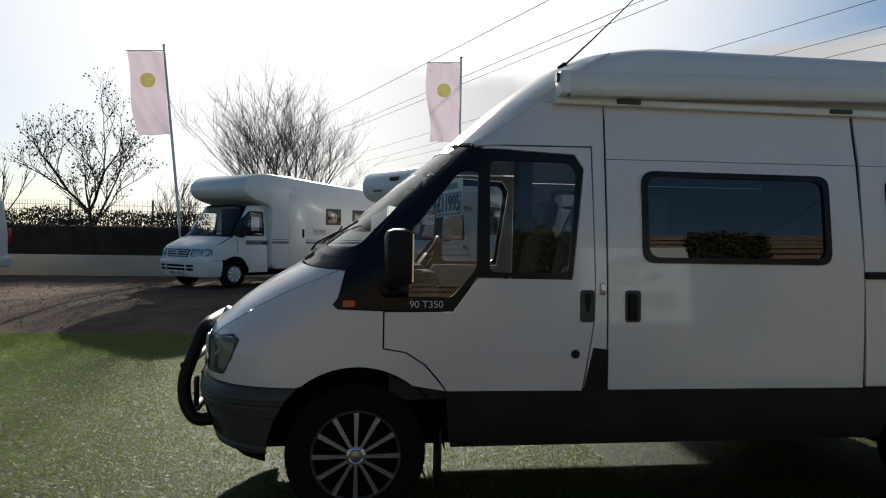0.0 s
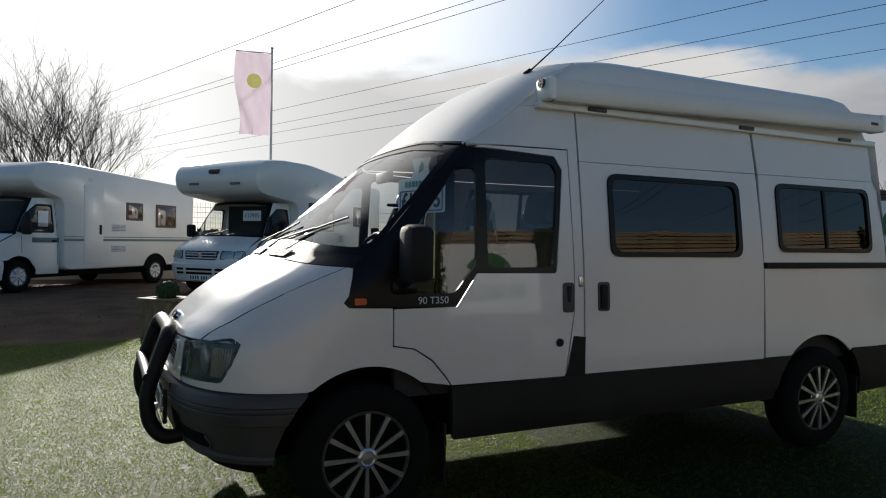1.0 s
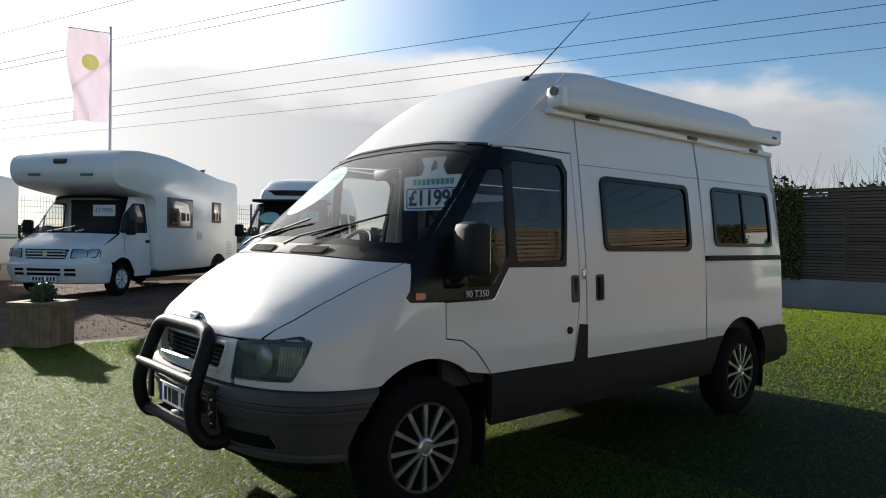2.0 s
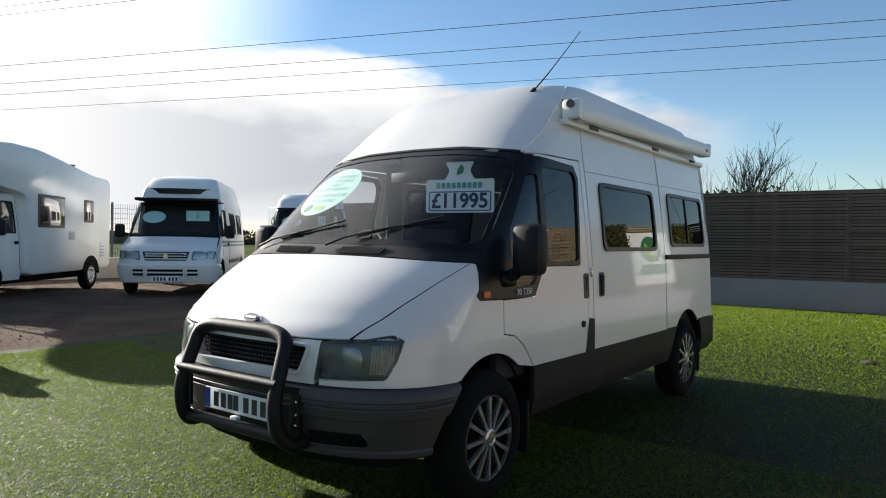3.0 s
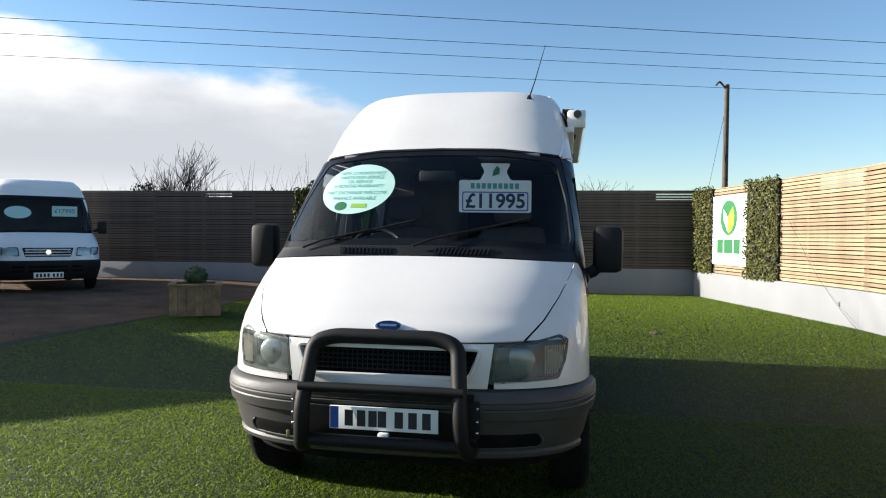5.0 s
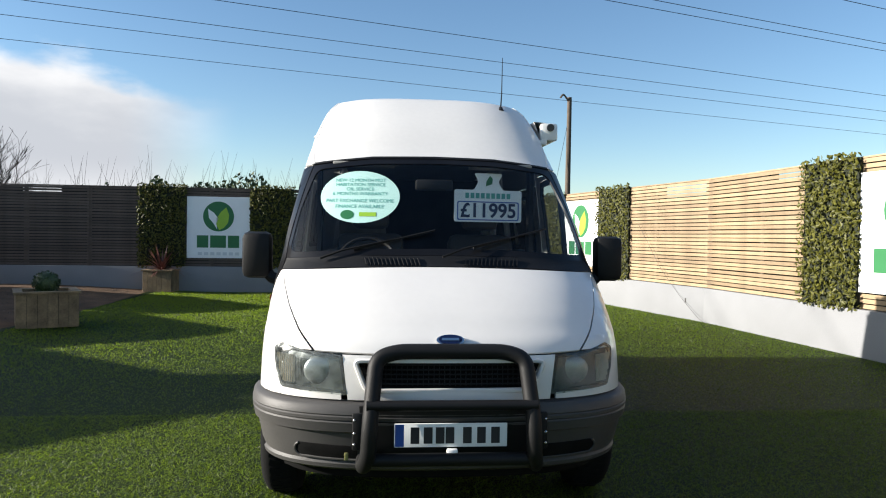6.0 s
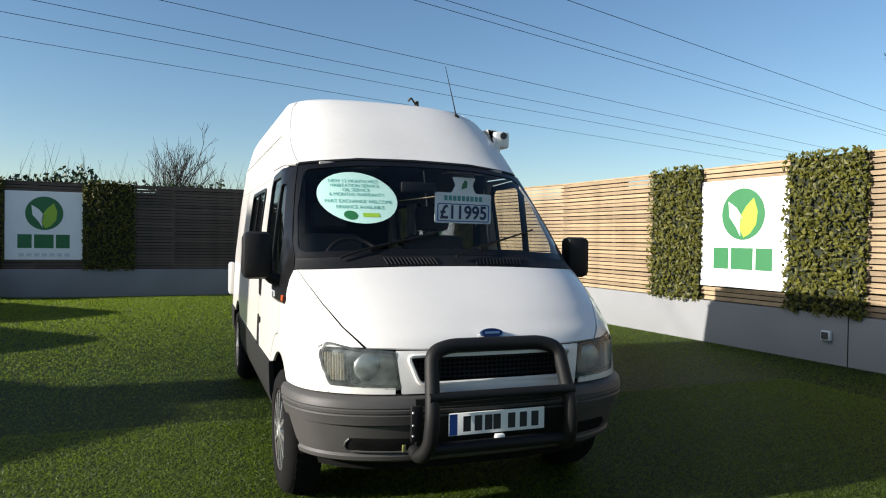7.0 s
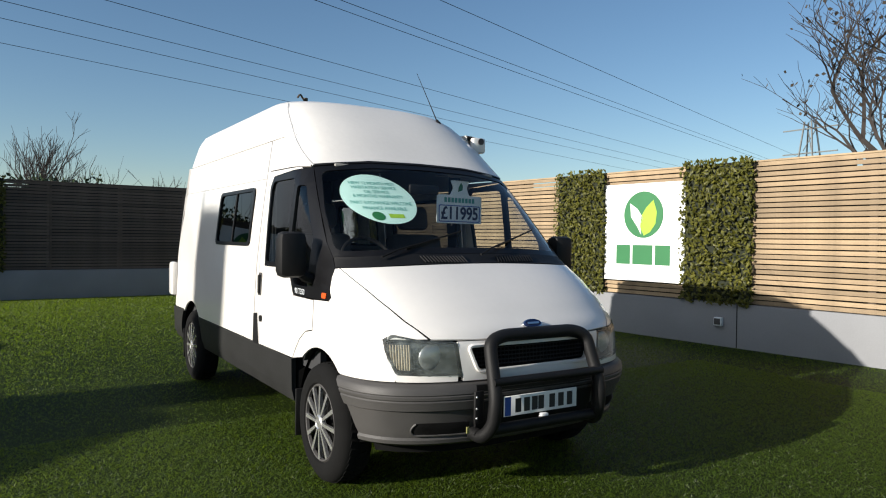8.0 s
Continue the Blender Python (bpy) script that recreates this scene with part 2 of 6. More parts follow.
def bend(pts, r, n=5):
    """The polyline pts with its inner corners rounded by r."""
    pts = [Vector(p) for p in pts]
    out = [pts[0]]
    for a, p, b in zip(pts, pts[1:], pts[2:]):
        u, w = (a - p), (b - p)
        q = min(r, u.length * 0.49, w.length * 0.49)
        s, e = p + u.normalized() * q, p + w.normalized() * q
        out += [(s.lerp(p, t)).lerp(p.lerp(e, t), t) for t in [k / n for k in range(n + 1)]]
    return out + [pts[-1]]


def fillet(pts, r, n=4):
    """A closed polygon with all corners rounded."""
    p = [Vector((*q, 0)) for q in pts]
    c = bend([(p[-1] + p[0]) / 2] + p + [(p[-1] + p[0]) / 2], r, n)
    return [(v.x, v.y) for v in c[:-1]]


def rrect(x0, z0, x1, z1, r, n=5):
    return fillet([(x0, z0), (x1, z0), (x1, z1), (x0, z1)], r, n)


def arc(cx, cz, r, a0, a1, n=10):
    return [(cx + r * math.cos(radians(a0 + (a1 - a0) * k / n)), cz + r * math.sin(radians(a0 + (a1 - a0) * k / n))) for k in range(n + 1)]


def sheet(poly, holes, place, out, thick=0.015, step=0.07):
    """A flat outline with holes, cut into small faces, laid on a curved surface by place(u, v) and given thickness. out: the side that faces out."""
    bm = bmesh.new()
    es = []
    for loop in [poly] + list(holes):
        vs = [bm.verts.new((u, v, 0)) for u, v in loop]
        es += [bm.edges.new((vs[i - 1], vs[i])) for i in range(len(vs))]
    bmesh.ops.triangle_fill(bm, edges=es, use_beauty=True)
    us, ws = [p[0] for p in poly], [p[1] for p in poly]
    for k, lo, hi in ((0, min(us), max(us)), (1, min(ws), max(ws))):
        c = math.ceil(lo / step + 1e-6) * step
        while c < hi - 1e-4:
            no = Vector((1, 0, 0)) if k == 0 else Vector((0, 1, 0))
            bmesh.ops.bisect_plane(bm, geom=bm.verts[:] + bm.edges[:] + bm.faces[:], dist=1e-5, plane_co=no * c, plane_no=no)
            c += step
    for v in bm.verts:
        v.co = Vector(place(v.co.x, v.co.y))
    bm.normal_update()
    tot = sum((f.normal * f.calc_area() for f in bm.faces), Vector())
    if tot.dot(Vector(out)) < 0:
        bmesh.ops.reverse_faces(bm, faces=bm.faces[:])
    bmesh.ops.remove_doubles(bm, verts=bm.verts[:], dist=3e-4)
    if thick:
        bmesh.ops.solidify(bm, geom=bm.faces[:], thickness=thick)
    return bm


def words(name, text, size, m, material, parent, depth=0.002, align="CENTER", bold=0.0):
    """Lettering in the built-in font, as a mesh; m places its middle, reading along x with y up."""
    cu = bpy.data.curves.new(name, "FONT")
    cu.body, cu.size, cu.align_x, cu.align_y, cu.extrude = text, size, align, "CENTER", depth
    cu.offset = bold
    tmp = new("tmp_text", cu)
    me = bpy.data.meshes.new_from_object(tmp.evaluated_get(bpy.context.evaluated_depsgraph_get()))
    bpy.data.objects.remove(tmp)
    bpy.data.curves.remove(cu)
    me.materials.clear()
    me.materials.append(material)
    me.name = name
    ob = new(name, me)
    ob.parent = parent
    ob.matrix_parent_inverse = Matrix()
    ob.matrix_basis = m
    return ob


class Shape:
    """A vehicle's skin as a stack of plan outlines: at height z the outline has its nose at xf, its half-width w, a front that curves back over
    a metres with the power n, and its tail at xr with corners of ar."""

    def __init__(self, xf, w, a, xr, n=3.0, ar=0.14):
        self.t = [tuple(zip(*k)) for k in (xf, w, a, xr)]
        self.n, self.ar = n, ar

    def at(self, z):
        return [float(np.interp(z, k[0], k[1])) for k in self.t]

    def front(self, y, z):
        xf, w, a, xr = self.at(z)
        q = min(abs(y) / w, 0.9999)
        return (xf + a - a * (1 - q ** self.n) ** (1 / self.n), y, z)

    def side(self, x, z, s):
        xf, w, a, xr = self.at(z)
        if x < xf + a:
            q = min((xf + a - x) / a, 0.9999)
            w *= (1 - q ** self.n) ** (1 / self.n)
        elif x > xr - self.ar:
            q = min((x - xr + self.ar) / self.ar, 0.9999)
            w *= (1 - (q * 0.98) ** 3) ** (1 / 3)
        return (x, s * w, z)

    def ring(self, z, x_end=None, m=14, off=0.0):
        """Outline at z, from the near side round the nose to the far side, ending at x_end; a closed ring without x_end."""
        xf, w, a, xr = self.at(z)
        half = []
        for k in range(m + 1):
            th = math.pi / 2 * k / m
            half.append((xf + a - (a + off) * math.cos(th) ** (2 / self.n), (w + off) * math.sin(th) ** (2 / self.n)))
        if x_end is not None:
            cut = [p for p in half if p[0] < x_end]
            half = cut + [(x_end, abs(self.side(x_end, z, 1)[1]) + off)]
            if len(half) < m + 2:
                half += [half[-1]] * (m + 2 - len(half))
        else:
            for k in range(1, 8):
                half.append((xf + a + (xr - self.ar - xf - a) * k / 8, w + off))
            for k in range(m // 2 + 1):
                th = math.pi / 2 * k / (m // 2)
                half.append((xr - self.ar + (self.ar + off) * math.sin(th) ** (2 / 3), (w + off) * math.cos(th) ** (2 / 3)))
        return [(x, -y, z) for x, y in half[:0:-1]] + [(x, y, z) for x, y in half]


def loft(rings, closed=False, cap=False):
    bm = bmesh.new()
    vs = [[bm.verts.new(p) for p in r] for r in rings]
    n = len(vs[0])
    for a, b in zip(vs, vs[1:]):
        for k in range(n if closed else n - 1):
            q = (a[k], a[(k + 1) % n], b[(k + 1) % n], b[k])
            bm.faces.new(q)
    if cap:
        bm.faces.new(vs[-1])
    bmesh.ops.remove_doubles(bm, verts=bm.verts[:], dist=1e-4)
    bmesh.ops.recalc_face_normals(bm, faces=bm.faces[:])
    return bm


# ---- ground ----


def ground_z(x, y):
    t = min(max((y - 4.0) / 5.0, 0.0), 1.0)
    return 0.2 * t * t * (3 - 2 * t)

# ---- the white high-roof campervan ----
VAN = Shape(
    xf=[(0.30, -0.74), (0.45, -0.80), (0.60, -0.825), (0.72, -0.83), (0.88, -0.82), (0.95, -0.78), (1.00, -0.72), (1.06, -0.655), (1.14, -0.545), (1.18, -0.485), (1.25, -0.365),
        (1.30, -0.28), (1.54, 0.0), (1.72, 0.21), (1.85, 0.37), (1.95, 0.5), (2.0, 0.56), (2.15, 0.73), (2.27, 0.88), (2.38, 1.04), (2.46, 1.19), (2.50, 1.33), (2.53, 1.5), (2.555, 1.8), (2.57, 2.1)],
    w=[(0.30, 0.90), (0.45, 0.945), (0.65, 0.955), (0.84, 0.95), (1.08, 0.94), (1.25, 0.93), (1.5, 0.905), (1.8, 0.868), (1.9, 0.855), (2.15, 0.82), (2.27, 0.79), (2.38, 0.76), (2.46, 0.715), (2.50, 0.655), (2.53, 0.52), (2.555, 0.32), (2.57, 0.1)],
    a=[(0.30, 0.6), (0.9, 0.7), (1.25, 0.62), (1.5, 0.5), (1.9, 0.36), (2.4, 0.4), (2.55, 0.5)],
    xr=[(0.30, 4.20), (0.7, 4.20), (1.1, 4.18), (1.8, 4.12), (2.17, 4.06), (2.38, 3.99), (2.46, 3.93), (2.50, 3.86), (2.53, 3.75), (2.555, 3.6), (2.57, 3.4)])


def build_wheel(parent, outer=0.345, rim=0.222, width=0.21, spokes=12, cap=SILVER, face=0.95):
    """A wheel whose outer face looks towards -y, the hub at the origin."""
    wh = new("wheel")
    wh.parent = parent
    prof = [(rim, -0.085), (rim + 0.012, -width / 2 + 0.002), (rim + 0.05, -width / 2 - 0.004), (outer - 0.045, -width / 2), (outer - 0.012, -width / 2 + 0.022), (outer, -width / 2 + 0.05),
            (outer, width / 2 - 0.05), (outer - 0.015, width / 2 - 0.02), (rim + 0.03, width / 2), (rim, width / 2 - 0.03)]
    n = 56
    rings = [[(r * math.cos(k * math.tau / n), y, r * math.sin(k * math.tau / n)) for k in range(n)] for r, y in prof]
    part("tyre", loft(rings, closed=True), RUBBER, wh)
    bm = bmesh.new()
    for k in range(44):
        for yy in (-0.028, 0.028):
            m = Matrix.Rotation(k * math.tau / 44 + (0.07 if yy > 0 else 0), 4, "Y") @ pose(outer, yy, 0, 12 if yy > 0 else -12)
            box(bm, -0.008, 0.003, -0.025, 0.025, -0.018, 0.018, m=m)
    part("tread_block", bm, RUBBER, wh, smooth=False)
    dish = [[(r * math.cos(k * math.tau / n), y, r * math.sin(k * math.tau / n)) for k in range(n)] for r, y in [(0.02, -0.045), (0.12, -0.035), (rim - 0.015, -0.045), (rim, -0.07)]]
    part("brake_dish", loft(dish, closed=True, cap=False), DARK, wh)
    lip = [[(r * math.cos(k * math.tau / n), y, r * math.sin(k * math.tau / n)) for k in range(n)] for r, y in [(rim - 0.014, -0.08), (rim - 0.01, -0.096), (rim - 0.004, -0.099), (rim + 0.004, -0.09)]]
    trim = new("wheel_trim")
    trim.parent = wh
    part("trim_ring", loft(lip, closed=True), GREYP, trim)
    bm = bmesh.new()
    for k in range(spokes):
        g = bmesh.ops.create_cube(bm, size=1.0)["verts"]
        for v in g:
            o = v.co.x > 0
            hw = 0.0075 if not o else 0.0125
            v.co = Vector((0.045 if not o else rim - 0.008, (-0.098 if v.co.y < 0 else -0.08) + (0.0 if o else -0.004), hw * (1 if v.co.z > 0 else -1)))
        bmesh.ops.transform(bm, matrix=Matrix.Rotation(k * math.tau / spokes, 4, "Y"), verts=g)
    part("spoke_ring", bm, cap, trim, smooth=False)
    hub = [[(r * math.cos(k * math.tau / 24), y, r * math.sin(k * math.tau / 24)) for k in range(24)] for r, y in [(0.052, -0.078), (0.05, -0.1), (0.036, -0.108), (0.03, -0.104), (0.001, -0.107)]]
    part("hub_cap", loft(hub, closed=True), cap, trim)
    return wh


def seat(parent, x, y, material):
    st = new("seat")
    st.parent = parent
    st.matrix_basis = pose(x, y, 0.62)
    part("cushion", slab(-0.25, 0.27, -0.24, 0.24, 0.1, 0.28, 0.06), material, st)
    part("backrest", slab(-0.07, 0.09, -0.25, 0.25, 0.25, 0.86, 0.06, pose(0.28, 0, 0, 0, 12)), material, st)
    part("headrest", slab(-0.05, 0.06, -0.14, 0.14, 0.9, 1.1, 0.045, pose(0.27, 0, 0, 0, 12)), material, st)
    return st


def wiper(parent, base, tip, lift):
    """An arm from base to the middle of a blade that ends at tip."""
    wp = new("wiper")
    wp.parent = parent
    b, t = Vector(base), Vector(tip)
    mid = b.lerp(t, 0.62) + Vector(lift) * 0.5
    part("arm", tube(bmesh.new(), [b, b.lerp(mid, 0.3) + Vector(lift), mid], 0.008, 6, 0.005), BLACKP, wp)
    st = b.lerp(t, 0.28) + Vector(lift) * 0.2
    part("blade", tube(bmesh.new(), [st, mid - Vector(lift) * 0.3, t], 0.006, 6), BLACKP, wp)
    return wp


def build_van():
    V = VAN
    van = thing("campervan", "white high-roof van camper with black bull bar on turf", "campervan")
    fr = V.front
    seam = [(0.87, 1.25), (0.845, 1.19), (0.79, 1.09), (0.72, 0.99), (0.635, 0.905)]  # bonnet edge in y, z
    seam = [(float(np.interp(k / 24, np.linspace(0, 1, 5), [p[0] for p in seam])), float(np.interp(k / 24, np.linspace(0, 1, 5), [p[1] for p in seam]))) for k in range(25)]
    pillar = [(0.885, 1.25), (0.87, 1.4), (0.84, 1.6), (0.805, 1.78), (0.775, 1.895)]  # screen pillar in y, z

    def fxz(p, d=0.0):
        return (fr(p[0], p[1])[0] + d, p[1])

    # grille, bonnet, screen
    rows = []
    for k in range(33):
        v = k / 32
        ys, zs = float(np.interp(v, np.linspace(0, 1, 25), [p[0] for p in seam[::-1]])), float(np.interp(v, np.linspace(0, 1, 25), [p[1] for p in seam[::-1]]))
        zc = 0.897 + (1.28 - 0.897) * v
        row = []
        for q in range(41):
            u = -1 + q / 20
            y, z = u * ys, zs + (zc - zs) * (1 - u * u)
            row.append((sum(fr(y, z + d)[0] * g for d, g in ((-0.024, 0.2), (-0.012, 0.2), (0, 0.2), (0.012, 0.2), (0.024, 0.2))), y, z))
        rows.append(row)
    bm = loft([[(x + 0.03, y, z - 0.012) for x, y, z in rows[0]], [(x + 0.004, y, z - 0.006) for x, y, z in rows[0]]] + rows)
    if sum((f.normal * f.calc_area() for f in bm.faces), Vector()).z < 0:
        bmesh.ops.reverse_faces(bm, faces=bm.faces[:])
    part("bonnet", bm, WHITE, van)
    gp = [(-0.475, 0.685), (0.475, 0.685), (0.502, 0.891), (0.0, 0.888), (-0.502, 0.891)]
    gopen = fillet([(-0.385, 0.738), (0.385, 0.738), (0.435, 0.858), (-0.435, 0.858)], 0.022)
    part("grille_lip", tube(bmesh.new(), [(fr(y, z)[0] - 0.004, y, z) for y, z in fillet([(-0.392, 0.73), (0.392, 0.73), (0.446, 0.866), (-0.446, 0.866)], 0.03)], 0.011, 6, closed=True), WHITE, van)
    part("grille_surround", sheet(gp, [gopen], fr, (-1, 0, 0), 0.03, 0.05), WHITE, van, "white grille surround")
    for s in (-1, 1):
        st = [(s * 0.505, 0.685), (s * 0.8, 0.685), (s * 0.8, 0.72), (s * 0.505, 0.715)]
        part("headlamp_strip", sheet(st, [], fr, (-1, 0, 0), 0.012, 0.04), WHITE, van)
    gr = new("grille")
    gr.parent = van
    back = [(-0.46, 0.72), (0.46, 0.72), (0.46, 0.875), (-0.46, 0.875)]
    part("mesh_backing", sheet(back, [], lambda y, z: (fr(y, z)[0] + 0.05, y, z), (-1, 0, 0), 0.01), DARK, gr)
    bm = bmesh.new()
    for k in range(5):
        z = 0.757 + k * 0.022
        tube(bm, [(fr(y, z)[0] + 0.028, y, z) for y in np.linspace(-0.43, 0.43, 11)], 0.004, 5)
    for k in range(35):
        y = -0.425 + k * 0.025
        tube(bm, [(fr(y, z)[0] + 0.03, y, z) for z in (0.748, 0.855)], 0.003, 4)
    part("grille_mesh", bm, BLACKP, gr)
    bd = new("badge")
    bd.parent = van
    m = pose(-0.778, 0, 0.957, 0, -58) @ pose(0, 0, 0, 0, 0, 0)
    for nm, r, h, mm in (("badge_rim", 0.07, 0.008, CHROME), ("badge_face", 0.06, 0.014, mat("badge_blue", (0.006, 0.013, 0.055), 0.25))):
        bm = bmesh.new()
        bmesh.ops.create_cone(bm, cap_ends=True, segments=32, radius1=r, radius2=r * 0.94, depth=h * 2)
        bmesh.ops.transform(bm, matrix=m @ Matrix.Diagonal((0.42, 1, 1, 1)), verts=bm.verts)
        part(nm, bm, mm, bd)
    bm = slab(-0.006, 0.006, -0.04, 0.04, 0.014, 0.017, 0, m)
    part("badge_bar", bm, CHROME, bd, smooth=False)

    # cowl and screen surround
    cow = [(-0.885, 1.253), (-0.5, 1.277), (0, 1.285), (0.5, 1.277), (0.885, 1.253), (0.878, 1.31), (0.5, 1.335), (0, 1.34), (-0.5, 1.335), (-0.878, 1.31)]
    part("cowl", sheet(cow, [], fr, (-1, 0, 1), 0.012, 0.05), BLACKP, van, "black vented scuttle panel")
    for s in (-1, 1):
        bm = bmesh.new()
        for k in range(14):
            y = s * (0.12 + k * 0.022)
            a, b = fr(y, 1.286), fr(y + s * 0.012, 1.322)
            tube(bm, [(a[0] - 0.004, a[1], a[2] + 0.004), (b[0] - 0.004, b[1], b[2] + 0.004)], 0.0045, 4)
        part("scuttle_vent", bm, BLACKP, van)
    gl = [(-0.856, 1.345), (-0.4, 1.372), (0, 1.378), (0.4, 1.372), (0.856, 1.345), (0.824, 1.6), (0.75, 1.865), (0.4, 1.905), (0, 1.915), (-0.4, 1.905), (-0.75, 1.865), (-0.824, 1.6)]
    out = [(-0.878, 1.312), (-0.4, 1.338), (0, 1.342), (0.4, 1.338), (0.878, 1.312)] + pillar[1:] + [(0.4, 1.942), (0, 1.95), (-0.4, 1.942)] + [(-y, z) for y, z in pillar[:0:-1]]
    part("screen_surround", sheet(out, [fillet(gl, 0.05)], fr, (-1, 0, 1), 0.012), BLACKG, van, "black windscreen surround")
    ws = part("windscreen", sheet(fillet(gl, 0.05), [], lambda y, z: (fr(y, z)[0] + 0.006, y, z), (-1, 0, 1), 0), SCREEN, van)
    ws.visible_shadow = False
    bm = sheet([(-0.79, 1.905), (-0.4, 1.945), (0, 1.953), (0.4, 1.945), (0.79, 1.905), (0.785, 1.918), (0.4, 1.958), (0, 1.966), (-0.4, 1.958), (-0.785, 1.918)], [], lambda y, z: (fr(y, z)[0] - 0.008, y, z), (-1, 0, 1), 0.02)
    part("screen_top_seal", bm, BLACKP, van)
    # roof cap and roof
    capy = [(V.at(z)[1] * f, z) for z, f in ((1.905, 0.907), (1.95, 0.925), (2.025, 0.945), (2.085, 0.953), (2.145, 0.956), (2.2, 0.957), (2.26, 0.958), (2.32, 0.956), (2.37, 0.952), (2.41, 0.945), (2.45, 0.935))]
    capb = [(fr(y, z)[0], z) for y, z in capy]
    cp = [(-0.4, 1.958), (0, 1.966), (0.4, 1.958)] + capy + [(-y, z) for y, z in capy[::-1]]
    part("roof_cap", sheet(cp, [], lambda y, z: (fr(y, z)[0] - 0.003, y, z + 0.002), (-1, 0, 1), 0.035), ROOFW, van)
    zs = [2.15, 2.18, 2.22, 2.27, 2.32, 2.36, 2.40, 2.43, 2.46, 2.48, 2.50, 2.515, 2.53, 2.543, 2.555, 2.563, 2.57]
    bm = loft([V.ring(z, m=18) for z in zs], closed=True, cap=True)
    for v in bm.verts:
        xf, w, a, xr = V.at(v.co.z)
        if v.co.x < xf + a:
            v.co.x += 0.022 * min(max((2.46 - v.co.z) / 0.04, 0), 1) * min(max((0.955 - abs(v.co.y) / w) / 0.03, 0), 1)
    part("roof", bm, ROOFW, van, "white moulded high roof")
    for s in (-1, 1):
        pts = [V.side(x, 2.147, s) for x in np.linspace(0.9, 4.0, 26)]
        part("gutter", tube(bmesh.new(), [(x, y * 1.004, z) for x, y, z in pts], 0.007, 5), ROOFW, van)
    for s in (-1, 1):
        part("roof_cap_rib", tube(bmesh.new(), [V.side(x, z, s) for x, z in capb], 0.009, 5), ROOFW, van)


    for s in (-1, 1):
        def sd(x, z, s=s):
            return V.side(x, z, s)

        def inset(d):
            return lambda x, z, s=s: (x, V.side(x, z, s)[1] - s * d, z)

        o = (0, s, 0)
        A = [fxz(p) for p in pillar]
        S = [fxz(p) for p in seam]
        wing = arc(0, 0.335, 0.445, 52, 128, 14) + [(-0.3, 0.68), (-0.655, 0.685), (-0.663, 0.722), (-0.619, 0.80), (-0.577, 0.90)] + [(S[-1][0] + 0.006, S[-1][1])] + [(x + 0.006, z) for x, z in S[-2::-1]] + \
            [(A[0][0], 1.245), (-0.1, 1.115), (-0.125, 1.085), (-0.1, 1.06), (0.122, 1.052), (0.122, 0.866), (0.235, 0.846), (0.33, 0.785), (0.40, 0.705), (0.435, 0.658)]
        part("front_wing", sheet(wing, [], sd, o, 0.014, 0.06), WHITE, van)
        # glazed corner and door window
        q1 = fillet([(0.23, 1.12), (0.46, 1.12), (0.59, 1.27), (0.60, 1.77), (0.50, 1.77), (0.23, 1.42)], 0.03)
        q2 = fillet([(0.655, 1.25), (1.065, 1.25), (1.12, 1.77), (1.085, 1.825), (0.66, 1.825)], 0.04)
        blk = [(-0.1, 1.063), (0.47, 1.056), (0.592, 1.226), (1.083, 1.222), (1.152, 1.79), (1.105, 1.86), (0.62, 1.882)] + [(x, z) for x, z in A[::-1]] + [(-0.098, 1.117), (-0.122, 1.087)]
        part("window_surround", sheet(blk, [q1, q2], lambda x, z, s=s: (x, V.side(x, z, s)[1] + s * 0.004, z), o, 0.02, 0.06), BLACKG, van, "gloss black window surround")
        for nm, q in (("quarter_light", q1), ("door_window", q2)):
            g = part(nm, sheet(q, [], inset(0.008), o, 0), CABGL, van)
            g.visible_shadow = False
        door = [(0.13, 1.048), (0.13, 0.872), (0.24, 0.852), (0.337, 0.79), (0.407, 0.71), (0.445, 0.657), (1.14, 0.652), (1.202, 1.0), (1.207, 1.2), (1.197, 1.905), (0.64, 1.897), (0.62, 1.888), (1.11, 1.866), (1.158, 1.79), (1.09, 1.216), (0.596, 1.22), (0.474, 1.05)]
        dr = part("front_door", sheet(door, [], sd, o, 0.014, 0.07), WHITE, van)
        upper = [(capb[0][0] + 0.004, 1.905), (1.205, 1.913), (1.213, 1.2), (1.208, 1.0), (1.15, 0.655), (1.272, 0.655), (1.268, 2.14), (capb[4][0] + 0.004, 2.143), (capb[2][0] + 0.004, 2.025), (capb[1][0] + 0.004, 1.95)]
        part("side_upper", sheet(upper, [], sd, o, 0.012, 0.07), WHITE, van)
        part("pillar_trim", sheet([(1.148, 0.65), (1.275, 0.65), (1.28, 0.86), (1.2, 0.87)], [], lambda x, z, s=s: (x, V.side(x, z, s)[1] + s * 0.004, z), o, 0.01), BLACKP, van, "black pillar trim")
        # handles, lock
        hb = part("handle_recess", sheet(rrect(1.128, 1.0, 1.205, 1.165, 0.02), [], lambda x, z, s=s: (x, V.side(x, z, s)[1] + s * 0.003, z), o, 0.006, 0.04), GREYP, dr)
        part("door_handle", slab(1.15, 1.19, s * 0.93 - 0.014, s * 0.93 + 0.014 + s * 0.012, 1.01, 1.15, 0.01), BLACKP, dr)
        bm = bmesh.new()
        bmesh.ops.create_cone(bm, cap_ends=True, segments=20, radius1=0.024, radius2=0.021, depth=0.02)
        bmesh.ops.transform(bm, matrix=pose(1.105, s * 0.951, 0.838, 90), verts=bm.verts)
        part("lock", bm, BLACKP, dr)
        # load side
        w1 = rrect(1.475, 1.315, 2.535, 1.785, 0.07)
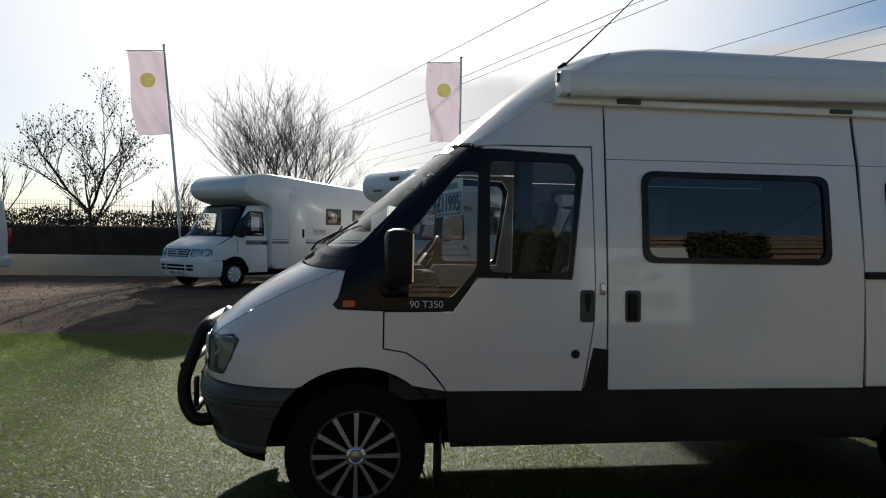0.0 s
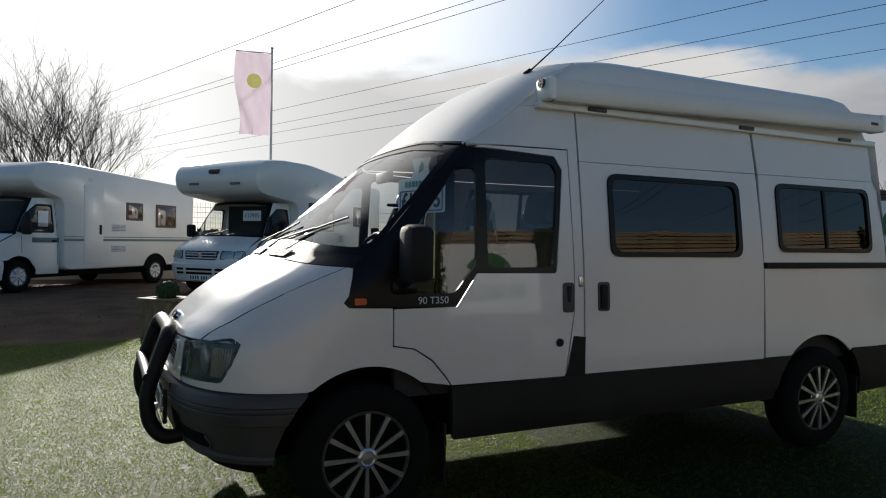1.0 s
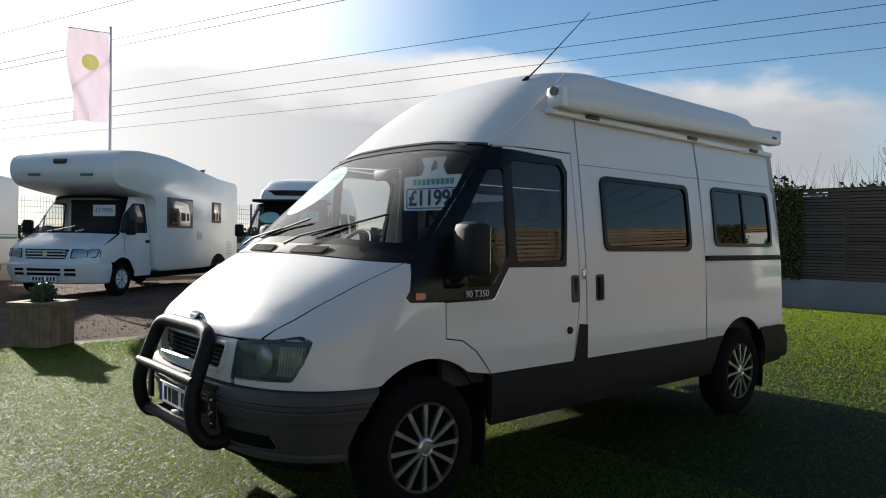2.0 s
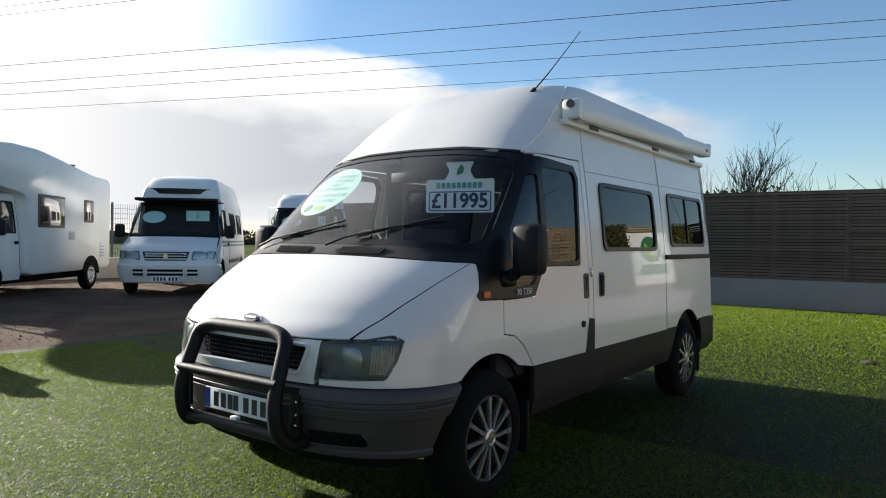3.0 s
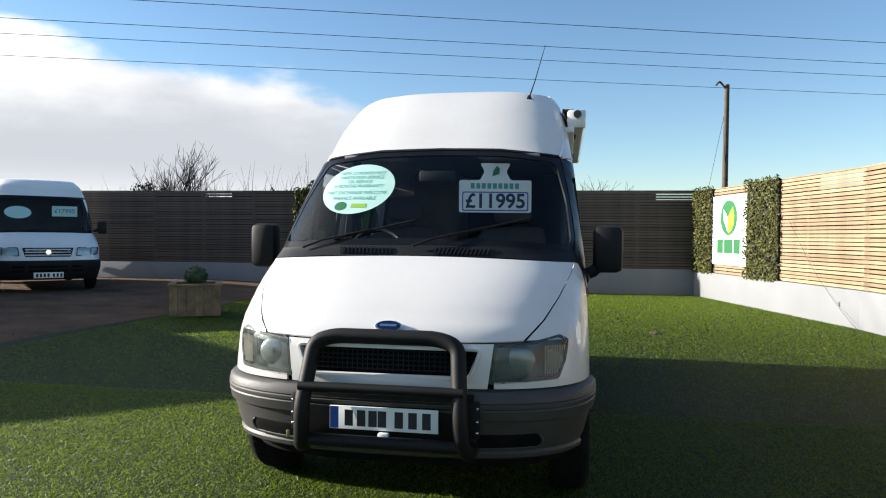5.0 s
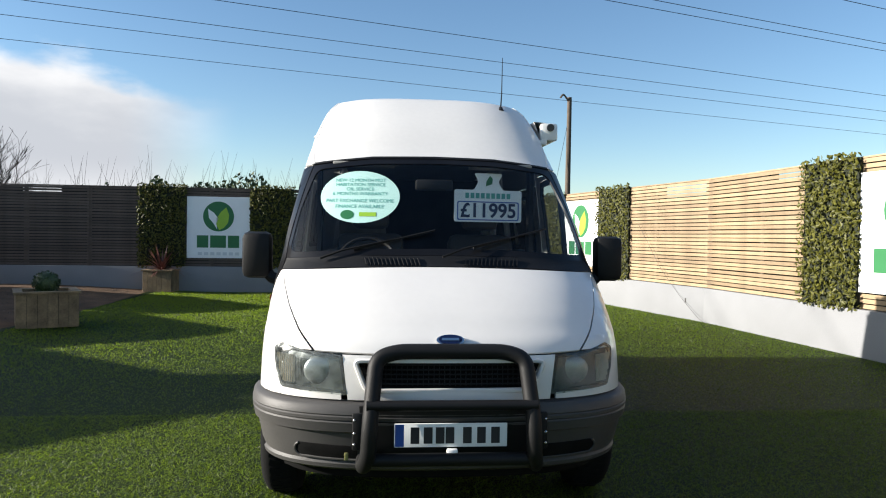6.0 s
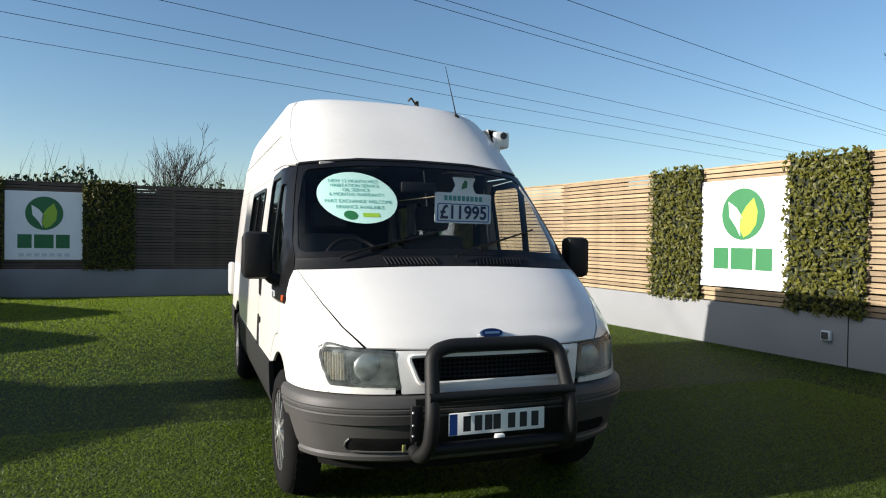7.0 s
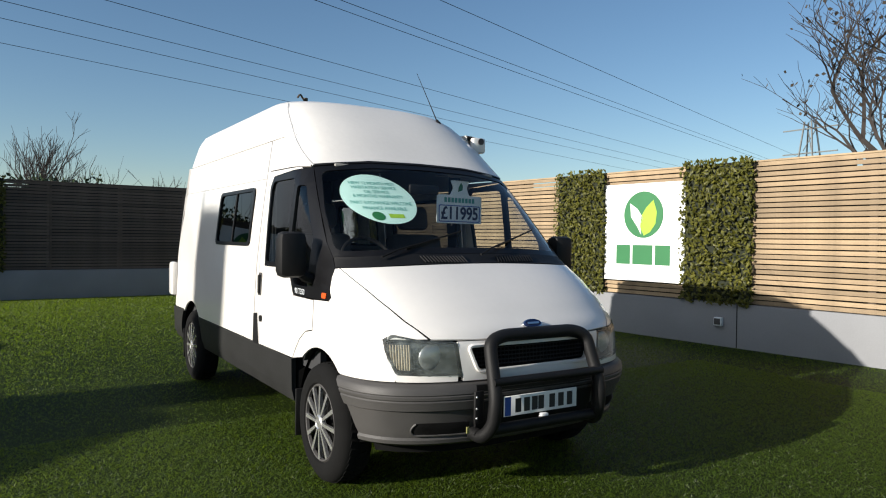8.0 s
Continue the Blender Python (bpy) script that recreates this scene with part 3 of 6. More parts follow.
        w2 = rrect(2.895, 1.35, 3.875, 1.80, 0.07)
        rear_x = 4.045
        if s < 0:
            d2 = [(1.281, 0.655), (2.722, 0.65), (2.735, 1.25), (2.718, 1.8555), (1.281, 1.8455)]
            sl = part("sliding_door", sheet(d2, [w1], sd, o, 0.014, 0.09), WHITE, van)
            part("door_top", sheet([(1.281, 1.849), (2.718, 1.859), (2.70, 2.14), (1.279, 2.14)], [], sd, o, 0.014, 0.09), WHITE, sl)
            part("handle_recess", sheet(rrect(1.37, 1.0, 1.455, 1.165, 0.02), [], lambda x, z, s=s: (x, V.side(x, z, s)[1] + s * 0.003, z), o, 0.006, 0.04), GREYP, sl)
            part("door_handle", slab(1.385, 1.435, -0.957, -0.925, 1.01, 1.15, 0.012), BLACKP, sl)
            part("catch", slab(1.235, 1.262, -0.945, -0.925, 1.14, 1.2, 0.004), SILVER, van)
            part("slide_rail", slab(2.74, 4.02, -0.95, -0.915, 1.235, 1.275, 0.006), BLACKP, van, "black sliding door rail")
            x0 = 2.742
            wins = [(w1, "side_window"), (w2, "rear_side_window")]
        else:
            w2 = rrect(1.5, 1.36, 2.5, 1.80, 0.06)
            wins = [(w2, "side_window")]
            x0 = 1.281
        quarter = [(x0, 0.655)] + ([(2.86, 0.655)] if s < 0 else [(2.86, 0.655)]) + arc(3.3, 0.335, 0.445, 134, 46, 14) + [(3.63, 0.672), (rear_x, 0.672), (rear_x, 1.8665), (x0, 1.8555)]
        holes = [w2] if s < 0 else [w2]
        part("rear_quarter", sheet(quarter, holes, sd, o, 0.014, 0.09), WHITE, van)
        part("quarter_top", sheet([(x0, 1.859), (rear_x, 1.87), (rear_x, 2.14), (x0 - 0.02 if s < 0 else x0, 2.14)], [], sd, o, 0.014, 0.09), WHITE, van)
        for q, nm in wins:
            wo = new(nm)
            wo.parent = van
            cx, cz = sum(p[0] for p in q) / len(q), sum(p[1] for p in q) / len(q)
            inner = [(cx + (x - cx) * (1 - 0.026 / 0.5), cz + (z - cz) * (1 - 0.022 / 0.235)) for x, z in q]
            part("window_frame", sheet([(cx + (x - cx) * 1.012, cz + (z - cz) * 1.03) for x, z in q], [inner], lambda x, z, s=s: (x, V.side(x, z, s)[1] + s * 0.012, z), o, 0.03, 0.09), BLACKG, wo)
            g = part("pane", sheet(q, [], inset(0.0), o, 0), TINT, wo)
            if nm == "rear_side_window" or s > 0:
                xx = (min(p[0] for p in q) + max(p[0] for p in q)) / 2
                part("divider", sheet([(xx - 0.012, cz - 0.2), (xx + 0.012, cz - 0.2), (xx + 0.012, cz + 0.2), (xx - 0.012, cz + 0.2)], [], lambda x, z, s=s: (x, V.side(x, z, s)[1] + s * 0.008, z), o, 0.02), BLACKP, wo)
        # cladding
        cl = [(0.47, 0.37), (2.86, 0.37), (2.85, 0.42)] + arc(3.3, 0.335, 0.445, 165, 134, 6) + [(2.86, 0.648), (0.44, 0.65), (0.452, 0.5), (0.455, 0.43)]
        part("sill_cladding", sheet(cl, [], lambda x, z, s=s: (x, V.side(x, z, s)[1] + s * 0.008, z), o, 0.03, 0.09), CLAD, van, "dark grey sill cladding")
        rb = arc(3.3, 0.335, 0.445, 46, 20, 5) + [(3.76, 0.34), (4.14, 0.36), (4.16, 0.665), (3.63, 0.665)]
        part("rear_bumper_end", sheet(rb, [], lambda x, z, s=s: (x, V.side(x, z, s)[1] + s * 0.012, z), o, 0.03, 0.06), CLAD, van)
        # side marker in the corner panel, mirror
        part("side_indicator", sheet(rrect(-0.075, 1.074, -0.015, 1.106, 0.014), [], lambda x, z, s=s: (x, V.side(x, z, s)[1] + s * 0.012, z), o, 0.01, 0.05), AMBER, van, "amber side indicator")
        mr = new("mirror")
        mr.parent = van
        part("mirror_shell", slab(0.12, 0.25, s * 1.065 - 0.085, s * 1.065 + 0.085, 1.185, 1.46, 0.04), BLACKP, mr)
        part("mirror_arm", tube(bmesh.new(), [(0.16, s * 0.9, 1.16), (0.17, s * 0.98, 1.19), (0.18, s * 1.03, 1.24)], 0.035, 8), BLACKP, mr)
        part("mirror_foot", slab(0.11, 0.25, s * 0.93 - 0.03, s * 0.93 + 0.015, 1.12, 1.19, 0.02), BLACKG, mr)
        part("mirror_glass", slab(0.246, 0.252, s * 1.065 - 0.065, s * 1.065 + 0.065, 1.21, 1.435, 0.0), CHROME, mr)
        # headlamp
        hl = new("headlamp")
        hl.parent = van
        ho = [(0.478, 0.706), (0.8, 0.722), (0.83, 0.80), (0.843, 0.90), (0.80, 0.926), (0.70, 0.904), (0.505, 0.888)]
        ho = fillet([(s * y, z) for y, z in ho], 0.012, 3)
        g = part("lens", sheet(ho, [], lambda y, z: (fr(y, z)[0] - 0.003, y, z), (-1, 0, 0), 0, 0.05), HAZE, hl)
        g.visible_shadow = False
        cy, cz = sum(p[0] for p in ho) / len(ho), sum(p[1] for p in ho) / len(ho)
        ring_in = [(cy + (y - cy) * 0.93, cz + (z - cz) * 0.86) for y, z in ho]
        part("lens_rim", sheet(ho, [ring_in], fr, (-1, 0, 0), 0.02, 0.05), BLACKP, hl)
        part("reflector", sheet(ho, [], lambda y, z: (fr(y, z)[0] + 0.05, y * 0.985, z), (-1, 0, 0), 0.005, 0.05), LAMPIN, hl)
        for yy, r in ((0.60, 0.078), (0.755, 0.05)):
            bm = bmesh.new()
            bmesh.ops.create_uvsphere(bm, u_segments=20, v_segments=10, radius=r)
            bmesh.ops.transform(bm, matrix=Matrix.Translation((fr(yy, 0.8)[0] + 0.065, s * yy, 0.805)) @ Matrix.Diagonal((0.3, 1.15, 0.95, 1)), verts=bm.verts)
            part("lamp_bowl", bm, REFL, hl)
        bm = bmesh.new()
        for k in range(9):
            y = 0.735 + k * 0.011
            tube(bm, [(fr(y, z)[0] + 0.012, s * y, z) for z in (0.745, 0.81, 0.875)], 0.005, 4)
        part("indicator_lens", bm, mat("smoked_amber", (0.5, 0.42, 0.3), 0.3, var=0.1), hl)

    # bumper
    def bumper_ring(z, off, m=26):
        """The nose's outline at z, spread evenly from the near wheel arch to the far one."""
        xf, w, a, xr = V.at(z)
        x_end = float(np.interp(z, [0.33, 0.45, 0.55, 0.62, 0.68], [-0.44, -0.43, -0.385, -0.345, -0.29]))
        last = math.acos(max(0.0, (xf + a - x_end) / (a + off)) ** (V.n / 2))
        half = [(xf + a - (a + off) * math.cos(last * k / m) ** (2 / V.n), (w + off) * math.sin(last * k / m) ** (2 / V.n)) for k in range(m + 1)]
        return [(x, -y, z) for x, y in half[:0:-1]] + [(x, y, z) for x, y in half]

    steps = ((0.335, -0.05), (0.338, 0.004), (0.352, 0.02), (0.372, 0.018), (0.385, 0.006), (0.42, 0.008), (0.52, 0.014), (0.533, 0.016), (0.54, 0.03), (0.585, 0.036), (0.592, 0.031), (0.598, 0.036), (0.612, 0.037),
             (0.618, 0.032), (0.624, 0.036), (0.655, 0.03), (0.672, 0.016), (0.682, -0.03))
    bp = part("front_bumper", loft([bumper_ring(z, off) for z, off in steps]), GREYP, van, "weathered grey plastic front bumper")
    for s in (-1, 1):
        # the recess is a dark sheet on the bumper, its shade given as colour
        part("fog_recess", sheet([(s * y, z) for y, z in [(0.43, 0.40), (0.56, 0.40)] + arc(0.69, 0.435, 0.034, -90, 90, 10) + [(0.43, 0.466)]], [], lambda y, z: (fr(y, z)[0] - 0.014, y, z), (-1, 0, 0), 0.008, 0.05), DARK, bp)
        part("fog_lip", tube(bmesh.new(), [(fr(s * y, z)[0] - 0.014, s * y, z) for y, z in [(0.43, 0.397), (0.56, 0.398), (0.66, 0.40)] + arc(0.69, 0.435, 0.036, -90, 60, 9)], 0.006, 6), GREYP, bp)
    cen = [(-0.40, 0.40), (0.40, 0.40), (0.42, 0.665), (-0.42, 0.665)]
    part("bumper_centre", sheet(cen, [], lambda y, z: (fr(y, z)[0] - 0.036, y, z), (-1, 0, 0), 0.02), BLACKP, bp, "black bumper centre panel")
    part("air_dam", loft([V.ring(z, x_end=-0.45, m=16, off=-0.05) for z in (0.28, 0.36)]), DARK, van)
    # number plate, its characters as bars
    npl = new("number_plate")
    npl.parent = van
    px = -0.874
    part("plate", slab(px, px + 0.008, -0.26, 0.26, 0.483, 0.592, 0.003), PLATEW, npl)
    part("plate_band", slab(px - 0.001, px + 0.004, 0.215, 0.256, 0.487, 0.588), BLUE, npl, smooth=False)
    for k, y in enumerate((0.165, 0.105, 0.05, 0.005, -0.075, -0.14, -0.205)):
        part("plate_bar", slab(px - 0.0015, px + 0.004, y - 0.02, y + 0.02, 0.5, 0.575, 0.0), INK, npl, smooth=False)
    part("plate_light", slab(-0.90, -0.87, -0.03, 0.02, 0.443, 0.478, 0.006), PLATEW, van)
    # bull bar
    bb = new("bull_bar")
    bb.parent = van
    xb = -0.93
    path = [(-0.78, 0.40, 0.40), (-0.87, 0.40, 0.39), (xb, 0.375, 0.46), (xb - 0.02, 0.37, 0.60), (-0.85, 0.345, 0.885), (-0.835, 0.25, 0.915), (-0.835, -0.25, 0.915), (-0.85, -0.345, 0.885), (xb - 0.02, -0.37, 0.60), (xb, -0.375, 0.46), (-0.87, -0.40, 0.39), (-0.78, -0.40, 0.40)]
    part("hoop", tube(bmesh.new(), bend(path, 0.12, 6), 0.036, 14), BLACKP, bb, "matt black tubular hoop")
    part("crossbar", tube(bmesh.new(), [(xb - 0.01, -0.385, 0.69), (xb - 0.01, 0.385, 0.69)], 0.024, 10), BLACKP, bb)
    part("lower_bar", tube(bmesh.new(), [(xb + 0.03, -0.37, 0.435), (xb + 0.03, 0.37, 0.435)], 0.03, 10), BLACKP, bb)
    for s in (-1, 1):
        part("bracket", slab(-0.875, -0.855, s * 0.42 - 0.03, s * 0.42 + 0.03, 0.47, 0.64, 0.008), BLACKP, bb)
        for zz in (0.5, 0.55, 0.61):
            bm = bmesh.new()
            bmesh.ops.create_icosphere(bm, subdivisions=2, radius=0.007, matrix=Matrix.Translation((-0.876, s * 0.44, zz)))
            part("bolt", bm, SILVER, bb)
    bm = slab(-0.852, -0.845, 0.467, 0.485, 0.42, 0.455, 0.002)
    part("tow_mark", bm, mat("faded_yellow_label", (0.22, 0.21, 0.07), 0.6), van, "faded yellow label")
    # wheels
    wh = build_wheel(van)
    wh.matrix_basis = pose(0, -0.85, 0.34)
    for x, s in ((3.3, -1), (0, 1), (3.3, 1)):
        copy_thing(wh, pose(x, s * 0.85, 0.34, 0, 17 * x, 0 if s < 0 else 180))
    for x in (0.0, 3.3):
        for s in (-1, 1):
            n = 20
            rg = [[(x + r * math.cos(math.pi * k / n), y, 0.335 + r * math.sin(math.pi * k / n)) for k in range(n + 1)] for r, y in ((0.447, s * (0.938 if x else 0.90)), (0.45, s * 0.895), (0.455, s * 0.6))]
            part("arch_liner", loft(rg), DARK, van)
            # dark slab added to stop light showing through behind the wheel
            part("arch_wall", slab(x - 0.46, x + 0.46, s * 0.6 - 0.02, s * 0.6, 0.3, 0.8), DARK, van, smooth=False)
    for x in (-0.0, 3.3):
        for s in (-1, 1):
            part("mud_flap", slab(x + 0.41, x + 0.425, s * 0.83 - 0.11, s * 0.83 + 0.11, 0.16, 0.46, 0.004), BLACKP, van)
    part("underbody", slab(-0.55, 4.0, -0.6, 0.6, 0.28, 0.5, 0.05), DARK, van)
    part("floor_pan", slab(0.46, 2.84, -0.925, 0.925, 0.40, 0.67, 0.02), DARK, van)
    # tail
    tail = []
    for z in (0.36, 0.5, 0.67, 0.9, 1.2, 1.5, 1.8, 2.0, 2.15):
        xf, w, a, xr = V.at(z)
        half = [(4.05, w)] + [(xr - V.ar + V.ar * math.sin(th) ** 0.66, w * max(math.cos(th), 1e-6) ** 0.66) for th in [math.pi / 2 * k / 10 for k in range(3, 11)]]
        tail.append([(x, -y, z) for x, y in half] + [(x, y, z) for x, y in half[-2::-1]])
    part("tail_panel", loft(tail), WHITE, van)
    part("rear_step", slab(4.1, 4.27, -0.93, 0.93, 0.36, 0.6, 0.05), CLAD, van)
    part("locker_box", slab(4.02, 4.2, 0.93, 1.0, 0.78, 1.14, 0.03), WHITE, van, "white side locker box")
    # awning
    aw = new("awning")
    aw.parent = van
    prof = [(-0.84, 2.165), (-0.89, 2.155), (-0.93, 2.16), (-0.945, 2.185), (-0.945, 2.25), (-0.92, 2.285), (-0.86, 2.30), (-0.78, 2.305)]
    rings = [[(x, y, z + (x - 1.03) * 0.022) for y, z in prof] for x in (1.06, 2.0, 3.0, 3.93)]
    bm = loft(rings, closed=True)
    part("case", bm, ROOFW, aw, "white roll-out awning case")
    for x in (1.035, 3.95):
        d = (x - 1.03) * 0.022
        part("end_cap", slab(x - 0.03, x + 0.03, -0.95, -0.82, 2.16 + d, 2.29 + d, 0.02), CREAM, aw)
    bm = bmesh.new()
    bmesh.ops.create_cone(bm, cap_ends=True, segments=16, radius1=0.028, radius2=0.024, depth=0.02, matrix=pose(1.0, -0.89, 2.255, 0, 90))
    part("winder_eye", bm, GREYP, aw)
    part("mounting_rail", slab(1.0, 3.98, -0.868, -0.8, 2.128, 2.168, 0.008), CREAM, aw)
    for x in (1.33, 2.55, 3.55):
        part("rail_bracket", slab(x, x + 0.13, -0.882, -0.86, 2.138, 2.162, 0.004), GREYP, aw)
    part("model_mark", slab(3.8, 3.88, -0.948, -0.94, 2.265, 2.285, 0), INK, aw, smooth=False)
    # roof furniture
    an = new("aerial")
    an.parent = van
    part("aerial_base", tube(bmesh.new(), [(1.12, -0.543, 2.385), (1.15, -0.543, 2.42)], 0.022, 10, 0.012), BLACKP, an)
    part("aerial_rod", tube(bmesh.new(), [(1.145, -0.543, 2.41), (1.30, -0.575, 2.56), (1.658, -0.638, 2.925)], 0.006, 6, 0.0025), BLACKP, an)
    part("roof_vent", slab(2.3, 2.75, -0.28, 0.28, 2.55, 2.605, 0.02), ROOFW, van)
    # wipers
    for b, t in (((0.66, 1.305), (0.03, 1.47)), ((0.0, 1.32), (-0.63, 1.49))):
        p, q = fr(*b), fr(*t)
        wiper(van, (p[0] - 0.02, p[1], p[2] + 0.015), (q[0] - 0.012, q[1], q[2] + 0.01), (-0.014, 0, 0.012))
    # cabin
    ca = new("cabin")
    ca.parent = van
    part("dashboard", slab(0.1, 0.42, -0.82, 0.82, 0.85, 1.25, 0.05), CABIN, ca)
    part("dash_top", slab(-0.16, 0.36, -0.62, 0.62, 1.2, 1.272, 0.02), CABIN, ca)
    sw = new("steering_wheel")
    sw.parent = ca
    sw.matrix_basis = pose(0.45, 0.42, 1.27, 0, -55)
    part("rim", tube(bmesh.new(), [(0.19 * math.cos(k * math.tau / 24), 0.19 * math.sin(k * math.tau / 24), 0) for k in range(24)], 0.014, 8, closed=True), BLACKP, sw)
    part("boss", slab(-0.06, 0.06, -0.19, 0.19, -0.03, 0.0, 0.01), BLACKP, sw)
    for y in (0.42, -0.42):
        seat(ca, 0.85, y, CABIN)
    # inner panels added to keep daylight from showing through the body seams
    for s in (-1, 1):
        part("door_card", slab(0.16, 1.3, s * 0.86 - 0.02, s * 0.86 + 0.02, 0.6, 1.06), CABIN, ca, smooth=False)
        part("pillar_card", slab(1.19, 1.33, s * 0.80 - 0.015, s * 0.80 + 0.015, 0.6, 2.06), CABIN, ca, smooth=False)
        part("side_card", slab(1.3, 3.95, s * 0.855 - 0.02, s * 0.855 + 0.02, 0.6, 1.29), CABIN, ca, smooth=False)
        part("nose_lining", slab(-0.5, 0.18, s * 0.66 - 0.02, s * 0.66 + 0.02, 0.6, 1.0), DARK, ca, smooth=False)
    part("cabin_floor", slab(0.0, 4.0, -0.86, 0.86, 0.6, 0.64), CABIN, ca)
    part("headliner", slab(0.98, 3.9, -0.68, 0.68, 2.08, 2.11), LINING, ca)
    part("kitchen_unit", slab(1.9, 3.9, 0.35, 0.84, 0.64, 1.32, 0.02), LINING, ca)
    part("tall_locker", slab(3.2, 3.95, 0.3, 0.78, 1.32, 2.05, 0.02), LINING, ca)
    part("rear_bulkhead", slab(3.95, 3.98, -0.8, 0.8, 0.64, 2.1), CABIN, ca)
    part("curtain", sheet([(2.9, 1.36), (3.2, 1.36), (3.22, 1.8), (2.9, 1.8)], [], lambda x, z: (x, -0.8 + 0.015 * math.sin(x * 70), z), (0, -1, 0), 0.004, 0.02), SIGNW, ca)
    for s in (-1, 1):
        part("sun_visor", slab(0.5, 0.68, s * 0.45 - 0.2, s * 0.45 + 0.2, 1.9, 1.925, 0.008, pose(0, 0, 0)), LINING, ca)
    part("rear_view_mirror", slab(0.42, 0.45, -0.12, 0.12, 1.74, 1.81, 0.012), BLACKP, ca)
    # sale sticker on the screen and the price card behind it
    def on_screen(u, v, d=0.012):
        p = fr(0.465 - u, 1.685 + v)
        return (p[0] + d, p[1], p[2])

    so = part("offer_sticker", sheet([(0.24 * math.cos(k * math.tau / 40), 0.168 * math.sin(k * math.tau / 40)) for k in range(40)], [], on_screen, (-1, 0, 0), 0.001, 0.06), MINT, van, "mint oval offer sticker on the windscreen")
    lines = (("NEW 12 MONTH MOT", 0.103, 0.031), ("HABITATION SERVICE", 0.073, 0.031), ("OIL SERVICE", 0.043, 0.031), ("6 MONTHS WARRANTY", 0.013, 0.031), ("PART EXCHANGE WELCOME", -0.032, 0.031), ("FINANCE AVAILABLE", -0.068, 0.031))
    for text, v0, size in lines:
        t = words("sticker_words", text, size, Matrix(), TEAL, so, 0.0)
        for q in t.data.vertices:
            q.co = Vector(on_screen(q.co.x, v0 + q.co.y, 0.0095))
    for nm, u0, u1, v0, v1, mm in (("sticker_mark", 0.0, 0.1, -0.128, -0.103, LIME),):
        part(nm, sheet([(u0, v0), (u1, v0), (u1, v1), (u0, v1)], [], lambda u, v: on_screen(u, v, 0.0095), (-1, 0, 0), 0, 0.05), mm, so)
    part("sticker_disc", sheet([(-0.07 + 0.04 * math.cos(k * math.tau / 20), -0.118 + 0.028 * math.sin(k * math.tau / 20)) for k in range(20)], [], lambda u, v: on_screen(u, v, 0.0095), (-1, 0, 0), 0, 0.05), GREEN, so)
    pc = new("price_card")
    pc.parent = van
    pc.matrix_basis = pose(0.52, -0.366, 1.65, 90, 0, -90) @ pose(0, 0, 0, 0, 11, 0)
    tagged(pc, "white hanging price card with rounded corners")

    def card(nm, pts, z, mm, h=()):
        part(nm, sheet(pts, h, lambda x, y: (x, y, z), (0, 0, 1), 0.002, 0.5), mm, pc, smooth=False)

    card("card", fillet([(-0.235, -0.105), (0.235, -0.105), (0.235, 0.105), (0.1, 0.105), (0.07, 0.16), (0.1, 0.215), (-0.1, 0.215), (-0.07, 0.16), (-0.1, 0.105), (-0.235, 0.105)], 0.016), 0.0, SIGNW)
    card("price_border", rrect(-0.215, -0.095, 0.215, 0.03, 0.015), 0.003, BLUE, [rrect(-0.208, -0.088, 0.208, 0.023, 0.012)])
    words("price_figures", "£11995", 0.13, pose(0, -0.034, 0.004), NAVY, pc, 0.001, bold=0.0028)
    for k in range(9):
        card("name_bar", [(-0.16 + k * 0.036, 0.05), (-0.135 + k * 0.036, 0.05), (-0.135 + k * 0.036, 0.085), (-0.16 + k * 0.036, 0.085)], 0.003, TEAL)
    card("card_leaf", [(-0.02, 0.13), (0.025, 0.145), (0.028, 0.18), (0.01, 0.2), (-0.015, 0.165)], 0.003, GREEN)
    # badge lettering on the doors' corner panels
    for s in (-1, 1):
        x, z = 0.335, 1.087
        y = VAN.side(x, z, s)[1] + s * 0.013
        words("model_letters", "90 T350", 0.05, Matrix.Translation((x, y, z)) @ pose(0, 0, 0, 90, 0, 0 if s < 0 else 180), PALE, van, 0.001)
    return van


build_van()

# ---- ground ----
GRAVEL = mat("dark_gravel", (0.17, 0.105, 0.065), 0.95, spec=0.1, var=0.3, scale=1.6, bump=1.0, bscale=45, col2=(0.06, 0.042, 0.03))
FIELD = mat("field_grass", (0.07, 0.10, 0.02), 0.95, spec=0.02, var=0.3, scale=0.05, bscale=2)
TURF = mat("artificial_turf", (0.014, 0.026, 0.0012), 0.6, spec=0.11, var=0.2, scale=1.4, bump=0.9, bscale=220, col2=(0.010, 0.018, 0.0012))


def lawn_edge(x):
    return 5.75 + 0.12 * math.sin(x * 0.55)


def ground_sheet():
    xs = [-900, -300, -120, -60] + list(np.arange(-30, 30.1, 1.0)) + [60, 120, 300, 900]
    ys = [-900, -300, -100, -40] + list(np.arange(-12, 22.1, 0.5)) + [40, 100, 300, 900]
    bm = bmesh.new()
    vs = [[bm.verts.new((x, y, ground_z(x, y) - 0.03)) for x in xs] for y in ys]
    for a, b in zip(vs, vs[1:]):
        for i in range(len(xs) - 1):
            bm.faces.new((a[i], a[i + 1], b[i + 1], b[i]))
    tagged(part("ground", bm, FIELD, None), "flat green field beyond the yard", "ground", kind="structure")


